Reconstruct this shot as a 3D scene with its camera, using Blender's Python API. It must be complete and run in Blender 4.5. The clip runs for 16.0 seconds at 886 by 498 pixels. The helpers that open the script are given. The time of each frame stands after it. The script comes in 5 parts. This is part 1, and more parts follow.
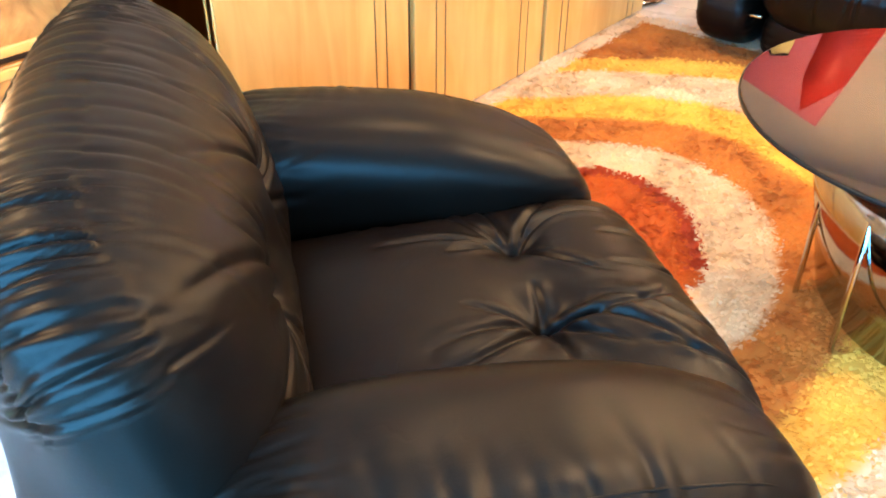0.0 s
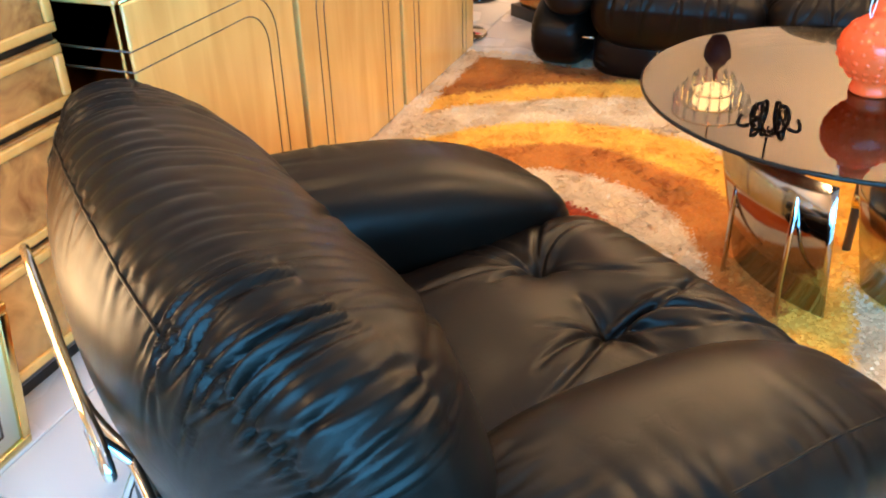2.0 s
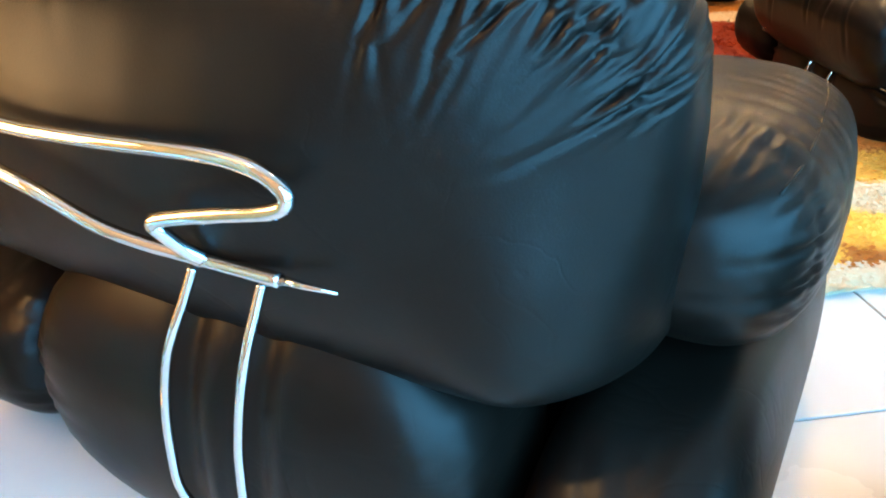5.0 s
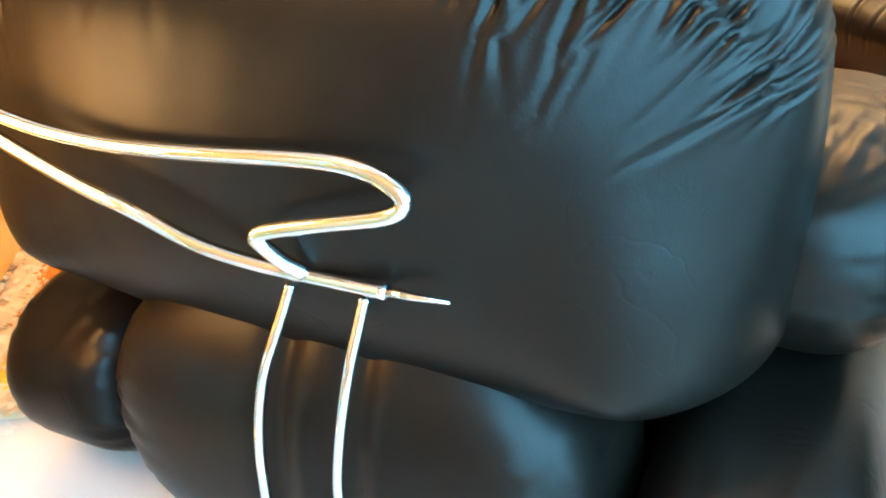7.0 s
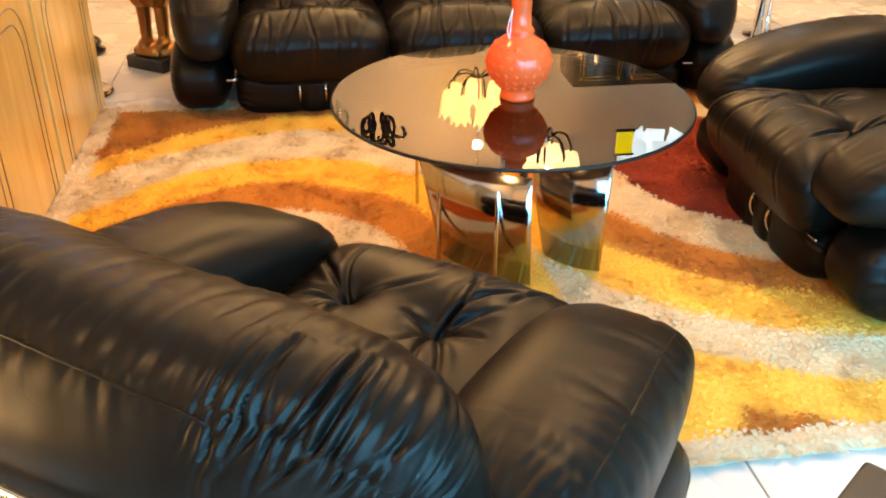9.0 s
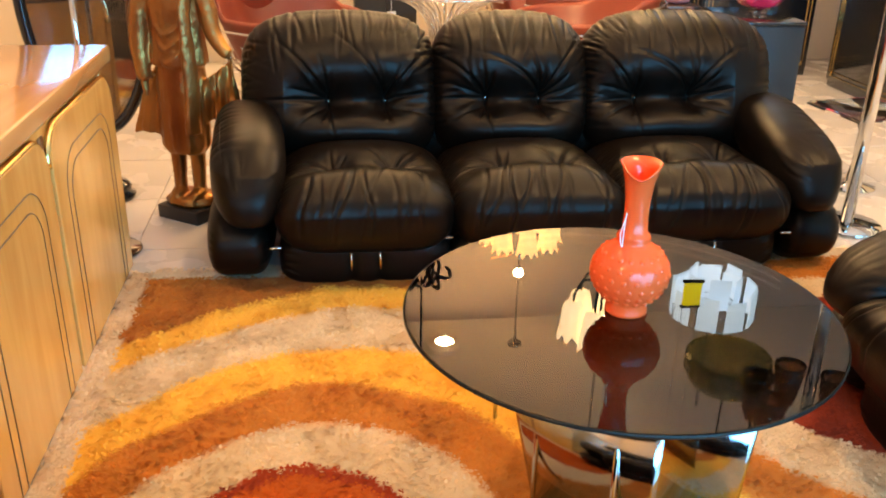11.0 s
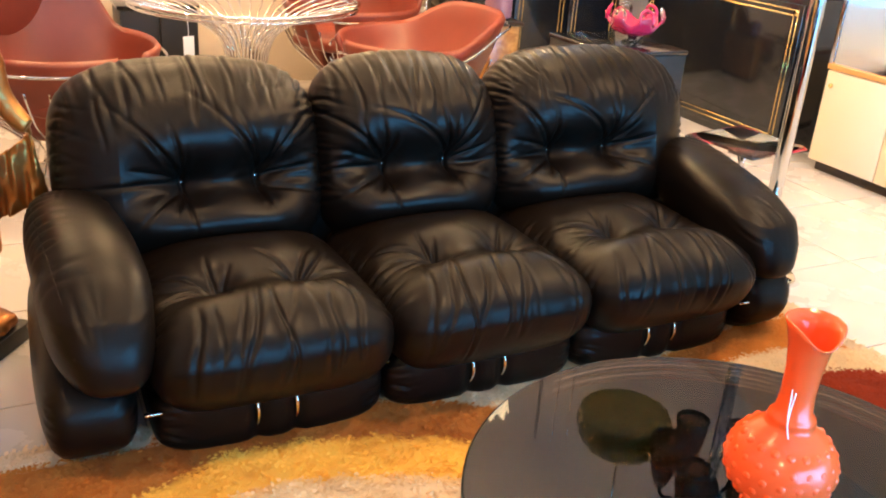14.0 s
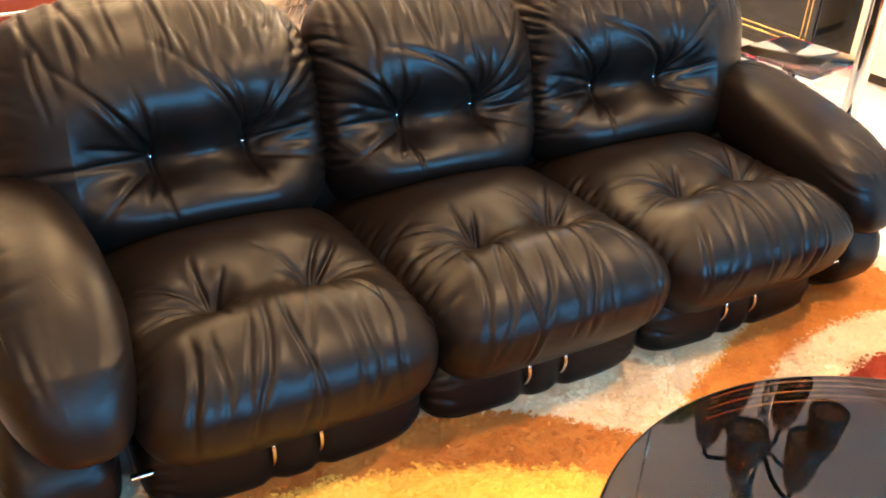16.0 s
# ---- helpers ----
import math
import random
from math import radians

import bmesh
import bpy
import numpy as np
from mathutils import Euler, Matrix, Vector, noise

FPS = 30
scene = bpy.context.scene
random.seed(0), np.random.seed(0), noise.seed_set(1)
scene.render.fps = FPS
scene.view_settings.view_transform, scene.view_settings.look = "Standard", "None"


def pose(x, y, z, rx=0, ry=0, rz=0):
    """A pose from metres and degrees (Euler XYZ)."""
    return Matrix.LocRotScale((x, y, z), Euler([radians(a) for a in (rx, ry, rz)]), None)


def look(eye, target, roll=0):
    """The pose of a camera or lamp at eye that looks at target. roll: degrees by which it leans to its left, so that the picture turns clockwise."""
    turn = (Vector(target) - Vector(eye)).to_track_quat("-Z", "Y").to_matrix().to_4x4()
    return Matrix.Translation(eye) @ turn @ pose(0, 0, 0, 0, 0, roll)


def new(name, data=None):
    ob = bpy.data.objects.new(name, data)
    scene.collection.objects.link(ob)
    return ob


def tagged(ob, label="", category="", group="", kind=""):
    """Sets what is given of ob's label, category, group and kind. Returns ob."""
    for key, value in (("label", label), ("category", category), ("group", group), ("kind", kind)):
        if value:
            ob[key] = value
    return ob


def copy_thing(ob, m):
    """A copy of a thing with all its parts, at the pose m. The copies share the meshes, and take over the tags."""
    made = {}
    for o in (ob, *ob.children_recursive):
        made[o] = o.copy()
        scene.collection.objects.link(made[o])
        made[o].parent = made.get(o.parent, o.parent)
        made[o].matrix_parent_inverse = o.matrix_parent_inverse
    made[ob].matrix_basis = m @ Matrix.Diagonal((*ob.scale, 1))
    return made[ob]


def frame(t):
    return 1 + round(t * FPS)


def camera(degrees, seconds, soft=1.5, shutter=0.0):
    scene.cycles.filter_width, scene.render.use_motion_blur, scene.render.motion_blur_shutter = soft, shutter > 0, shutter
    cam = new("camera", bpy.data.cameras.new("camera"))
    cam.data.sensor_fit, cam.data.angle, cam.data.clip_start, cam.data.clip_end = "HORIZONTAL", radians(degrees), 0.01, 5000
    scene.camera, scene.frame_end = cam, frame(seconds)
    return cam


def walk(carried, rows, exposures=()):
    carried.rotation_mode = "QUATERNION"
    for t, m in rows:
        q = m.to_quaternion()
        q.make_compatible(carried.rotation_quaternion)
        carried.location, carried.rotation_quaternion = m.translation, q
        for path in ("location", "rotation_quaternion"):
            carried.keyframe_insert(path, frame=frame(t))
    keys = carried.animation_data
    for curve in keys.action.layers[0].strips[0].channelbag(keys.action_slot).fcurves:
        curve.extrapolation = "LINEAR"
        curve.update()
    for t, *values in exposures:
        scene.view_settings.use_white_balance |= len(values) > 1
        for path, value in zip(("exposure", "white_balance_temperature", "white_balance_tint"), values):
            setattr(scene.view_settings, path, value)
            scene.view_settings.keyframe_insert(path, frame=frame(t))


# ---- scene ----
cam = camera(53.0, 16.0, soft=2.0)
PATH = [
    (0, (0.108, 0.24, 1.248), (-0.914, 1.555, 0.142), 0.5),
    (0.5, (0.053, 0.156, 1.284), (-0.812, 1.596, 0.198), 0.9),
    (1, (-0.027, 0.1, 1.256), (-0.825, 1.609, 0.214), -0.5),
    (1.5, (-0.142, 0.036, 1.26), (-0.702, 1.656, 0.231), 0.3),
    (2, (-0.238, -0.006, 1.254), (-0.864, 1.599, 0.239), -1.4),
    (2.5, (-0.371, -0.078, 1.23), (-0.711, 1.6, 0.196), -1.0),
    (3, (-0.461, -0.112, 1.203), (-0.638, 1.569, 0.134), -1.9),
    (3.5, (-0.589, -0.173, 1.15), (-0.477, 1.523, 0.095), 0.3),
    (4, (-0.67, -0.165, 1.079), (-0.454, 1.516, 0.016), 0.3),
    (4.5, (-0.74, -0.152, 1.0), (-0.496, 1.548, -0.025), -0.9),
    (5, (-0.819, -0.143, 0.889), (-0.466, 1.583, -0.055), 1.1),
    (5.2, (-0.836, -0.141, 0.861), (-0.454, 1.597, -0.05), 1.4),
    (7.3, (-0.898, -0.12, 0.845), (-0.578, 1.668, 0.008), -1.2),
    (7.5, (-0.868, -0.155, 0.908), (-0.59, 1.644, 0.08), -0.1),
    (8, (-0.767, -0.187, 1.093), (-0.625, 1.609, 0.225), 0.5),
    (8.5, (-0.656, -0.215, 1.222), (-0.444, 1.523, 0.256), -1.5),
    (9, (-0.609, -0.191, 1.355), (-0.342, 1.536, 0.382), 0.6),
    (9.5, (-0.596, -0.097, 1.415), (-0.466, 1.685, 0.517), 0.7),
    (10, (-0.581, 0.035, 1.466), (-0.447, 1.847, 0.63), 1.0),
    (10.2, (-0.604, 0.078, 1.468), (-0.445, 1.901, 0.66), 1.2),
    (12.3, (-0.996, 1.012, 1.5), (-0.532, 2.79, 0.71), 0.2),
    (12.5, (-1.056, 1.061, 1.482), (-0.537, 2.826, 0.698), 0.4),
    (13, (-1.108, 1.15, 1.528), (-0.556, 2.906, 0.745), 1.7),
    (13.5, (-1.13, 1.353, 1.506), (-0.402, 3.057, 0.752), 2.2),
    (14, (-1.164, 1.428, 1.501), (-0.328, 3.062, 0.706), 4.0),
    (14.5, (-1.159, 1.587, 1.491), (-0.293, 3.195, 0.675), 2.8),
    (15, (-1.117, 1.842, 1.484), (-0.161, 3.355, 0.589), 3.2),
    (15.5, (-1.097, 1.953, 1.466), (-0.168, 3.435, 0.496), 2.3),
    (16, (-1.075, 2.021, 1.453), (-0.213, 3.528, 0.46), 2.6),
]
walk(cam, [(t, look(eye, target, roll)) for t, eye, target, roll in PATH], [(0, -0.35, 6600, 10), (0.5, -0.68, 6800, 10), (1.5, -0.75, 7000, 10), (2.5, -0.95, 6500, 10), (3.5, -1.0, 6900, 10), (4.5, -0.75, 7400, 8), (5.2, -0.7, 7400, 8), (7.3, -0.1, 9400, 10), (8, -0.2, 9200, 10), (8.5, -0.65, 9000, 10), (9, -0.93, 8800, 10), (10.2, -1.08, 8100, 10), (12.3, -1.15, 7400, 10), (13, -1.1, 7300, 10), (14, -0.86, 6600, 10), (15, -0.62, 6700, 10), (16, -0.04, 6600, 10)])

# ---- light ----
world = bpy.data.worlds.new("world")
scene.world = world
world.use_nodes = True
world.node_tree.nodes["Background"].inputs[0].default_value = (1.0, 0.86, 0.7, 1)
world.node_tree.nodes["Background"].inputs[1].default_value = 0.03


def area_lamp(name, loc, target, sx, sy, power, colour):
    d = bpy.data.lights.new(name, "AREA")
    d.shape, d.size, d.size_y, d.energy, d.color = "RECTANGLE", sx, sy, power, colour
    ob = new(name, d)
    ob.matrix_world = look(loc, target)
    return ob


WARM = (1.0, 0.67, 0.34)
# Out-of-view spots; (-1.5, 6.75) added for the canvas wall, (-2.4, 0.1) for the armchair
SPOTS = [(-1.3, 2.9, 50), (-0.1, 1.2, 12), (0.9, 2.7, 125), (-0.4, 4.5, 60), (1.6, 4.5, 55), (-1.5, 6.75, 90), (-0.3, 6.5, 80), (2.5, 3.6, 95), (0.2, 7.1, 85), (-2.4, 0.1, 110)]
for sx, sy, watts in SPOTS:
    d = bpy.data.lights.new("ceiling_spot_lamp", "AREA")
    d.shape, d.size, d.energy, d.color = "DISK", 0.16, watts, WARM
    new("ceiling_spot_lamp", d).matrix_world = look((sx, sy, 3.235), (sx, sy + 0.001, 0))
area_lamp("shop_window_daylight", (1.25, -0.93, 1.08), (1.22, 1.0, 0.55), 4.7, 1.75, 1060, (0.09, 0.47, 1.0))
for at, watts in (((0.85, 4.98, 1.93), 180), ((0.82, 7.1, 2.6), 110), ((-0.62, 6.5, 2.07), 60), ((2.05, 6.0, 2.42), 110)):
    d = bpy.data.lights.new("chandelier_lamp", "POINT")
    d.energy, d.color, d.shadow_soft_size = watts, WARM, 0.04
    new("chandelier_lamp", d).location = at


# ---- materials ----
def mat(name, base, rough=0.5, metal=0.0, bump=0.0, scale=40.0, vary=0.0, coat=0.0, spec=0.5, trans=0.0, ior=1.45, vscale=None, emit=None, estr=0.0):
    m = bpy.data.materials.new(name)
    m.use_nodes = True
    nt = m.node_tree
    b = nt.nodes["Principled BSDF"]
    b.inputs["Base Color"].default_value = (*base, 1)
    b.inputs["Roughness"].default_value = rough
    b.inputs["Metallic"].default_value = metal
    b.inputs["Coat Weight"].default_value = coat
    b.inputs["Coat Roughness"].default_value = 0.08
    b.inputs["Specular IOR Level"].default_value = spec
    b.inputs["Transmission Weight"].default_value = trans
    b.inputs["IOR"].default_value = ior
    if emit:
        b.inputs["Emission Color"].default_value = (*emit, 1)
        b.inputs["Emission Strength"].default_value = estr
    tc = nt.nodes.new("ShaderNodeTexCoord")
    if vary > 0:
        n = nt.nodes.new("ShaderNodeTexNoise")
        n.inputs["Scale"].default_value = vscale or scale * 0.15
        n.inputs["Detail"].default_value = 6
        nt.links.new(tc.outputs["Object"], n.inputs["Vector"])
        mx = nt.nodes.new("ShaderNodeMix")
        mx.data_type = "RGBA"
        mx.inputs[6].default_value = (*[c * (1 - vary) for c in base], 1)
        mx.inputs[7].default_value = (*[min(1, c * (1 + vary)) for c in base], 1)
        nt.links.new(n.outputs["Fac"], mx.inputs[0])
        nt.links.new(mx.outputs[2], b.inputs["Base Color"])
        r = nt.nodes.new("ShaderNodeMapRange")
        r.inputs["To Min"].default_value = max(0, rough - 0.08)
        r.inputs["To Max"].default_value = min(1, rough + 0.08)
        nt.links.new(n.outputs["Fac"], r.inputs["Value"])
        nt.links.new(r.outputs[0], b.inputs["Roughness"])
    if bump > 0:
        n2 = nt.nodes.new("ShaderNodeTexNoise")
        n2.inputs["Scale"].default_value = scale
        n2.inputs["Detail"].default_value = 4
        nt.links.new(tc.outputs["Object"], n2.inputs["Vector"])
        bp = nt.nodes.new("ShaderNodeBump")
        bp.inputs["Strength"].default_value = bump
        bp.inputs["Distance"].default_value = 0.01
        nt.links.new(n2.outputs["Fac"], bp.inputs["Height"])
        nt.links.new(bp.outputs[0], b.inputs["Normal"])
    return m


def wood(name, dark, light, rough=0.25, scale=3.0, stretch=(6, 6, 0.8), coat=0.4, burl=False):
    m = mat(name, light, rough, coat=coat)
    nt = m.node_tree
    b = nt.nodes["Principled BSDF"]
    tc = nt.nodes["Texture Coordinate"]
    mp = nt.nodes.new("ShaderNodeMapping")
    mp.inputs["Scale"].default_value = stretch
    nt.links.new(tc.outputs["Object"], mp.inputs["Vector"])
    n = nt.nodes.new("ShaderNodeTexNoise")
    n.inputs["Scale"].default_value = scale
    n.inputs["Detail"].default_value = 10
    n.inputs["Distortion"].default_value = 2.5 if burl else 0.6
    nt.links.new(mp.outputs[0], n.inputs["Vector"])
    n2 = nt.nodes.new("ShaderNodeTexNoise")
    n2.inputs["Scale"].default_value = 1.6
    n2.inputs["Detail"].default_value = 3
    nt.links.new(tc.outputs["Object"], n2.inputs["Vector"])
    ad = nt.nodes.new("ShaderNodeMath")
    ad.operation = "ADD"
    nt.links.new(n.outputs["Fac"], ad.inputs[0])
    nt.links.new(n2.outputs["Fac"], ad.inputs[1])
    r = nt.nodes.new("ShaderNodeMapRange")
    r.inputs["From Min"].default_value, r.inputs["From Max"].default_value = 0.7, 1.3
    nt.links.new(ad.outputs[0], r.inputs["Value"])
    mx = nt.nodes.new("ShaderNodeMix")
    mx.data_type = "RGBA"
    mx.inputs[6].default_value, mx.inputs[7].default_value = (*dark, 1), (*light, 1)
    nt.links.new(r.outputs[0], mx.inputs[0])
    nt.links.new(mx.outputs[2], b.inputs["Base Color"])
    return m


LEATHER = mat("black_leather", (0.0044, 0.0025, 0.0017), 0.385, bump=0.06, scale=420, vary=0.3, vscale=9, spec=0.145, coat=0.07)
LEATHER.node_tree.nodes["Principled BSDF"].inputs["Coat Roughness"].default_value = 0.3
LEATHER.node_tree.nodes["Principled BSDF"].inputs["Specular Tint"].default_value = (1.0, 0.87, 0.77, 1)


def add_creases(m, scale, depth):
    """Sparse thin wrinkles laid over the fine grain."""
    nt = m.node_tree
    b = nt.nodes["Principled BSDF"]
    tc = nt.nodes["Texture Coordinate"]
    line = nt.nodes.new("ShaderNodeTexNoise")
    line.inputs["Scale"].default_value, line.inputs["Detail"].default_value, line.inputs["Distortion"].default_value = scale, 2.5, 1.2
    where = nt.nodes.new("ShaderNodeTexNoise")
    where.inputs["Scale"].default_value, where.inputs["Detail"].default_value = scale * 0.35, 2
    off, ab = nt.nodes.new("ShaderNodeMath"), nt.nodes.new("ShaderNodeMath")
    off.operation, ab.operation = "SUBTRACT", "ABSOLUTE"
    off.inputs[1].default_value = 0.5
    thin, some = nt.nodes.new("ShaderNodeMapRange"), nt.nodes.new("ShaderNodeMapRange")
    thin.inputs["From Min"].default_value, thin.inputs["From Max"].default_value = 0.0, 0.022
    thin.inputs["To Min"].default_value, thin.inputs["To Max"].default_value = 1.0, 0.0
    some.inputs["From Min"].default_value, some.inputs["From Max"].default_value = 0.46, 0.62
    mul = nt.nodes.new("ShaderNodeMath")
    mul.operation = "MULTIPLY"
    bp = nt.nodes.new("ShaderNodeBump")
    bp.invert = True
    bp.inputs["Strength"].default_value, bp.inputs["Distance"].default_value = depth, 0.004
    for n in (line, where):
        nt.links.new(tc.outputs["Object"], n.inputs["Vector"])
    nt.links.new(line.outputs["Fac"], off.inputs[0])
    nt.links.new(off.outputs[0], ab.inputs[0])
    nt.links.new(ab.outputs[0], thin.inputs["Value"])
    nt.links.new(where.outputs["Fac"], some.inputs["Value"])
    nt.links.new(thin.outputs[0], mul.inputs[0])
    nt.links.new(some.outputs[0], mul.inputs[1])
    nt.links.new(mul.outputs[0], bp.inputs["Height"])
    nt.links.new(b.inputs["Normal"].links[0].from_socket, bp.inputs["Normal"])
    nt.links.new(bp.outputs[0], b.inputs["Normal"])


add_creases(LEATHER, 6.0, 0.1)
ORANGE_LEATHER = mat("orange_leather", (0.19, 0.034, 0.018), 0.4, bump=0.12, scale=180, vary=0.2, vscale=8)
CHROME = mat("chrome", (0.64, 0.63, 0.62), 0.07, 1.0)
BRASS = mat("brass", (0.8, 0.56, 0.22), 0.2, 1.0, vary=0.15, scale=60)
STEEL = mat("polished_steel", (0.46, 0.43, 0.41), 0.1, 1.0, vary=0.08, scale=30)
BLACK = mat("black_lacquer", (0.008, 0.008, 0.009), 0.12, coat=0.5, vary=0.2, scale=20)
MATT_BLACK = mat("matt_black", (0.014, 0.013, 0.013), 0.45, vary=0.2, scale=30, bump=0.1)
MAPLE = wood("golden_maple_veneer", (0.56, 0.26, 0.062), (0.78, 0.43, 0.125), 0.22, 3.0, (5, 5, 0.7), 0.45)
MAPLE_TOP = wood("golden_maple_top", (0.58, 0.26, 0.085), (0.72, 0.37, 0.14), 0.16, 3.0, (5, 0.7, 5), 0.6)
INLAY = mat("dark_inlay", (0.085, 0.04, 0.018), 0.35, vary=0.2, scale=30)
BURL = wood("burl_veneer", (0.22, 0.085, 0.024), (0.62, 0.30, 0.09), 0.2, 9.0, (1, 1, 1), 0.5, burl=True)
DARKWOOD = wood("dark_wood", (0.02, 0.011, 0.007), (0.05, 0.024, 0.012), 0.3, 4.0)
GOLD = wood("worn_gilding", (0.17, 0.034, 0.010), (0.52, 0.25, 0.062), 0.34, 4.0, (1, 1, 0.5), 0.0)
GOLD.node_tree.nodes["Principled BSDF"].inputs["Metallic"].default_value = 0.8
VASE = mat("orange_opal_glass", (0.90, 0.095, 0.022), 0.2, coat=0.15, spec=0.4, vary=0.08, scale=10)


def thin_glass(name, tint, gloss):
    m = bpy.data.materials.new(name)
    m.use_nodes = True
    nt = m.node_tree
    nt.nodes.remove(nt.nodes["Principled BSDF"])
    t, g, mx, fr = (nt.nodes.new("ShaderNode" + k) for k in ("BsdfTransparent", "BsdfGlossy", "MixShader", "Fresnel"))
    t.inputs["Color"].default_value = (*tint, 1)
    g.inputs["Color"].default_value = (*gloss, 1)
    g.inputs["Roughness"].default_value = 0.012
    fr.inputs["IOR"].default_value = 1.57
    nt.links.new(fr.outputs[0], mx.inputs[0])
    nt.links.new(t.outputs[0], mx.inputs[1])
    nt.links.new(g.outputs[0], mx.inputs[2])
    nt.links.new(mx.outputs[0], nt.nodes["Material Output"].inputs["Surface"])
    return m


def shade_glass(name, tint):
    """Thin tinted lamp glass, glossier towards its edges."""
    m = bpy.data.materials.new(name)
    m.use_nodes = True
    nt = m.node_tree
    nt.nodes.remove(nt.nodes["Principled BSDF"])
    t, g, mx, lw, pw, ma = (nt.nodes.new("ShaderNode" + k) for k in ("BsdfTransparent", "BsdfGlossy", "MixShader", "LayerWeight", "Math", "Math"))
    t.inputs["Color"].default_value = (*tint, 1)
    g.inputs["Roughness"].default_value = 0.05
    pw.operation, ma.operation = "POWER", "MULTIPLY_ADD"
    pw.inputs[1].default_value, ma.inputs[1].default_value, ma.inputs[2].default_value = 4.0, 0.9, 0.06
    nt.links.new(lw.outputs["Facing"], pw.inputs[0])
    nt.links.new(pw.outputs[0], ma.inputs[0])
    nt.links.new(ma.outputs[0], mx.inputs[0])
    nt.links.new(t.outputs[0], mx.inputs[1])
    nt.links.new(g.outputs[0], mx.inputs[2])
    nt.links.new(mx.outputs[0], nt.nodes["Material Output"].inputs["Surface"])
    return m


SMOKED = thin_glass("smoked_glass", (0.52, 0.43, 0.36), (1.0, 0.95, 0.9))
SMOKED_EDGE = mat("glass_edge", (0.006, 0.008, 0.007), 0.3, spec=0.3)
CLEAR = mat("clear_glass", (0.9, 0.97, 0.96), 0.02, trans=1.0, ior=1.46)
PINK = mat("pink_glass", (0.75, 0.05, 0.16), 0.06, coat=0.6, trans=0.55)
WHITE = mat("white_ceramic", (0.78, 0.74, 0.68), 0.25, vary=0.05, scale=20)
CREAM = mat("cream_laminate", (0.74, 0.62, 0.44), 0.35, vary=0.06, scale=12)
PLASTER = mat("plaster", (0.62, 0.52, 0.42), 0.8, vary=0.06, scale=14, bump=0.1)
CEILING = mat("ceiling_paint", (0.84, 0.80, 0.74), 0.85, vary=0.05, scale=14)
PAPER = mat("white_card", (0.82, 0.82, 0.8), 0.6)
BLUE_PRINT = mat("blue_print", (0.12, 0.25, 0.6), 0.6)
RED_LAC = mat("red_lacquer", (0.45, 0.02, 0.03), 0.2, coat=0.4)
TILE = mat("white_floor_tile", (0.54, 0.49, 0.445), 0.27, vary=0.05, vscale=2.5, bump=0.02, scale=30)
GROUT = mat("tile_joint", (0.30, 0.27, 0.24), 0.8, vary=0.1, scale=40)
DAY = mat("lit_glass", (0.5, 0.6, 0.8), 0.4, emit=(0.50, 0.76, 1.0), estr=9.0)
YELLOW_SIGN = mat("yellow_lightbox", (0.8, 0.7, 0.02), 0.4, emit=(1.0, 0.85, 0.02), estr=5.0)
LAMP_GLOW = mat("lamp_shade_glow", (0.9, 0.7, 0.45), 0.5, emit=(1.0, 0.66, 0.28), estr=14.0)
LAMP_SOFT = mat("lamp_shade_soft", (0.9, 0.75, 0.5), 0.5, emit=(1.0, 0.80, 0.50), estr=15.0)


# ---- builders ----
def part(name, data, material, parent=None, label="", smooth=True):
    """One mesh object from a bmesh or from (vertices, faces)."""
    me = bpy.data.meshes.new(name)
    if isinstance(data, tuple):
        me.from_pydata([tuple(v) for v in data[0]], [], [tuple(int(i) for i in q) for q in data[1]])
    else:
        data.to_mesh(me)
        data.free()
    me.materials.append(material)
    if smooth:
        me.polygons.foreach_set("use_smooth", [True] * len(me.polygons))
    ob = new(name, me)
    if parent:
        ob.parent = parent
    if label:
        ob["label"] = label
    return ob


def thing(name, m, label, category, group=""):
    ob = new(name)
    ob.empty_display_size = 0.1
    ob.matrix_world = m
    return tagged(ob, label, category, group)


def box(x0, x1, y0, y1, z0, z1, bevel=0.004, seg=2):
    bm = bmesh.new()
    bmesh.ops.create_cube(bm, size=1)
    for v in bm.verts:
        v.co = Vector(((x0 + x1) / 2 + v.co.x * (x1 - x0), (y0 + y1) / 2 + v.co.y * (y1 - y0), (z0 + z1) / 2 + v.co.z * (z1 - z0)))
    if bevel > 0:
        bmesh.ops.bevel(bm, geom=bm.edges[:], offset=min(bevel, 0.45 * min(x1 - x0, y1 - y0, z1 - z0)), segments=seg, affect="EDGES", profile=0.5)
    return bm


def join(*bms):
    out = bmesh.new()
    for b in bms:
        me = bpy.data.meshes.new("tmp")
        b.to_mesh(me)
        b.free()
        out.from_mesh(me)
        bpy.data.meshes.remove(me)
    return out


def lathe(profile, seg=48, cx=0.0, cy=0.0):
    """A turned shape from (radius, height) pairs."""
    vs, fs = [], []
    n = len(profile)
    for i in range(seg):
        a = 2 * math.pi * i / seg
        for r, z in profile:
            vs.append((cx + r * math.cos(a), cy + r * math.sin(a), z))
    for i in range(seg):
        j = (i + 1) % seg
        for k in range(n - 1):
            fs.append((i * n + k, j * n + k, j * n + k + 1, i * n + k + 1))
    bm = bmesh.new()
    bv = [bm.verts.new(v) for v in vs]
    for q in fs:
        bm.faces.new([bv[k] for k in q])
    bmesh.ops.remove_doubles(bm, verts=bm.verts[:], dist=1e-5)
    bmesh.ops.recalc_face_normals(bm, faces=bm.faces[:])
    return bm


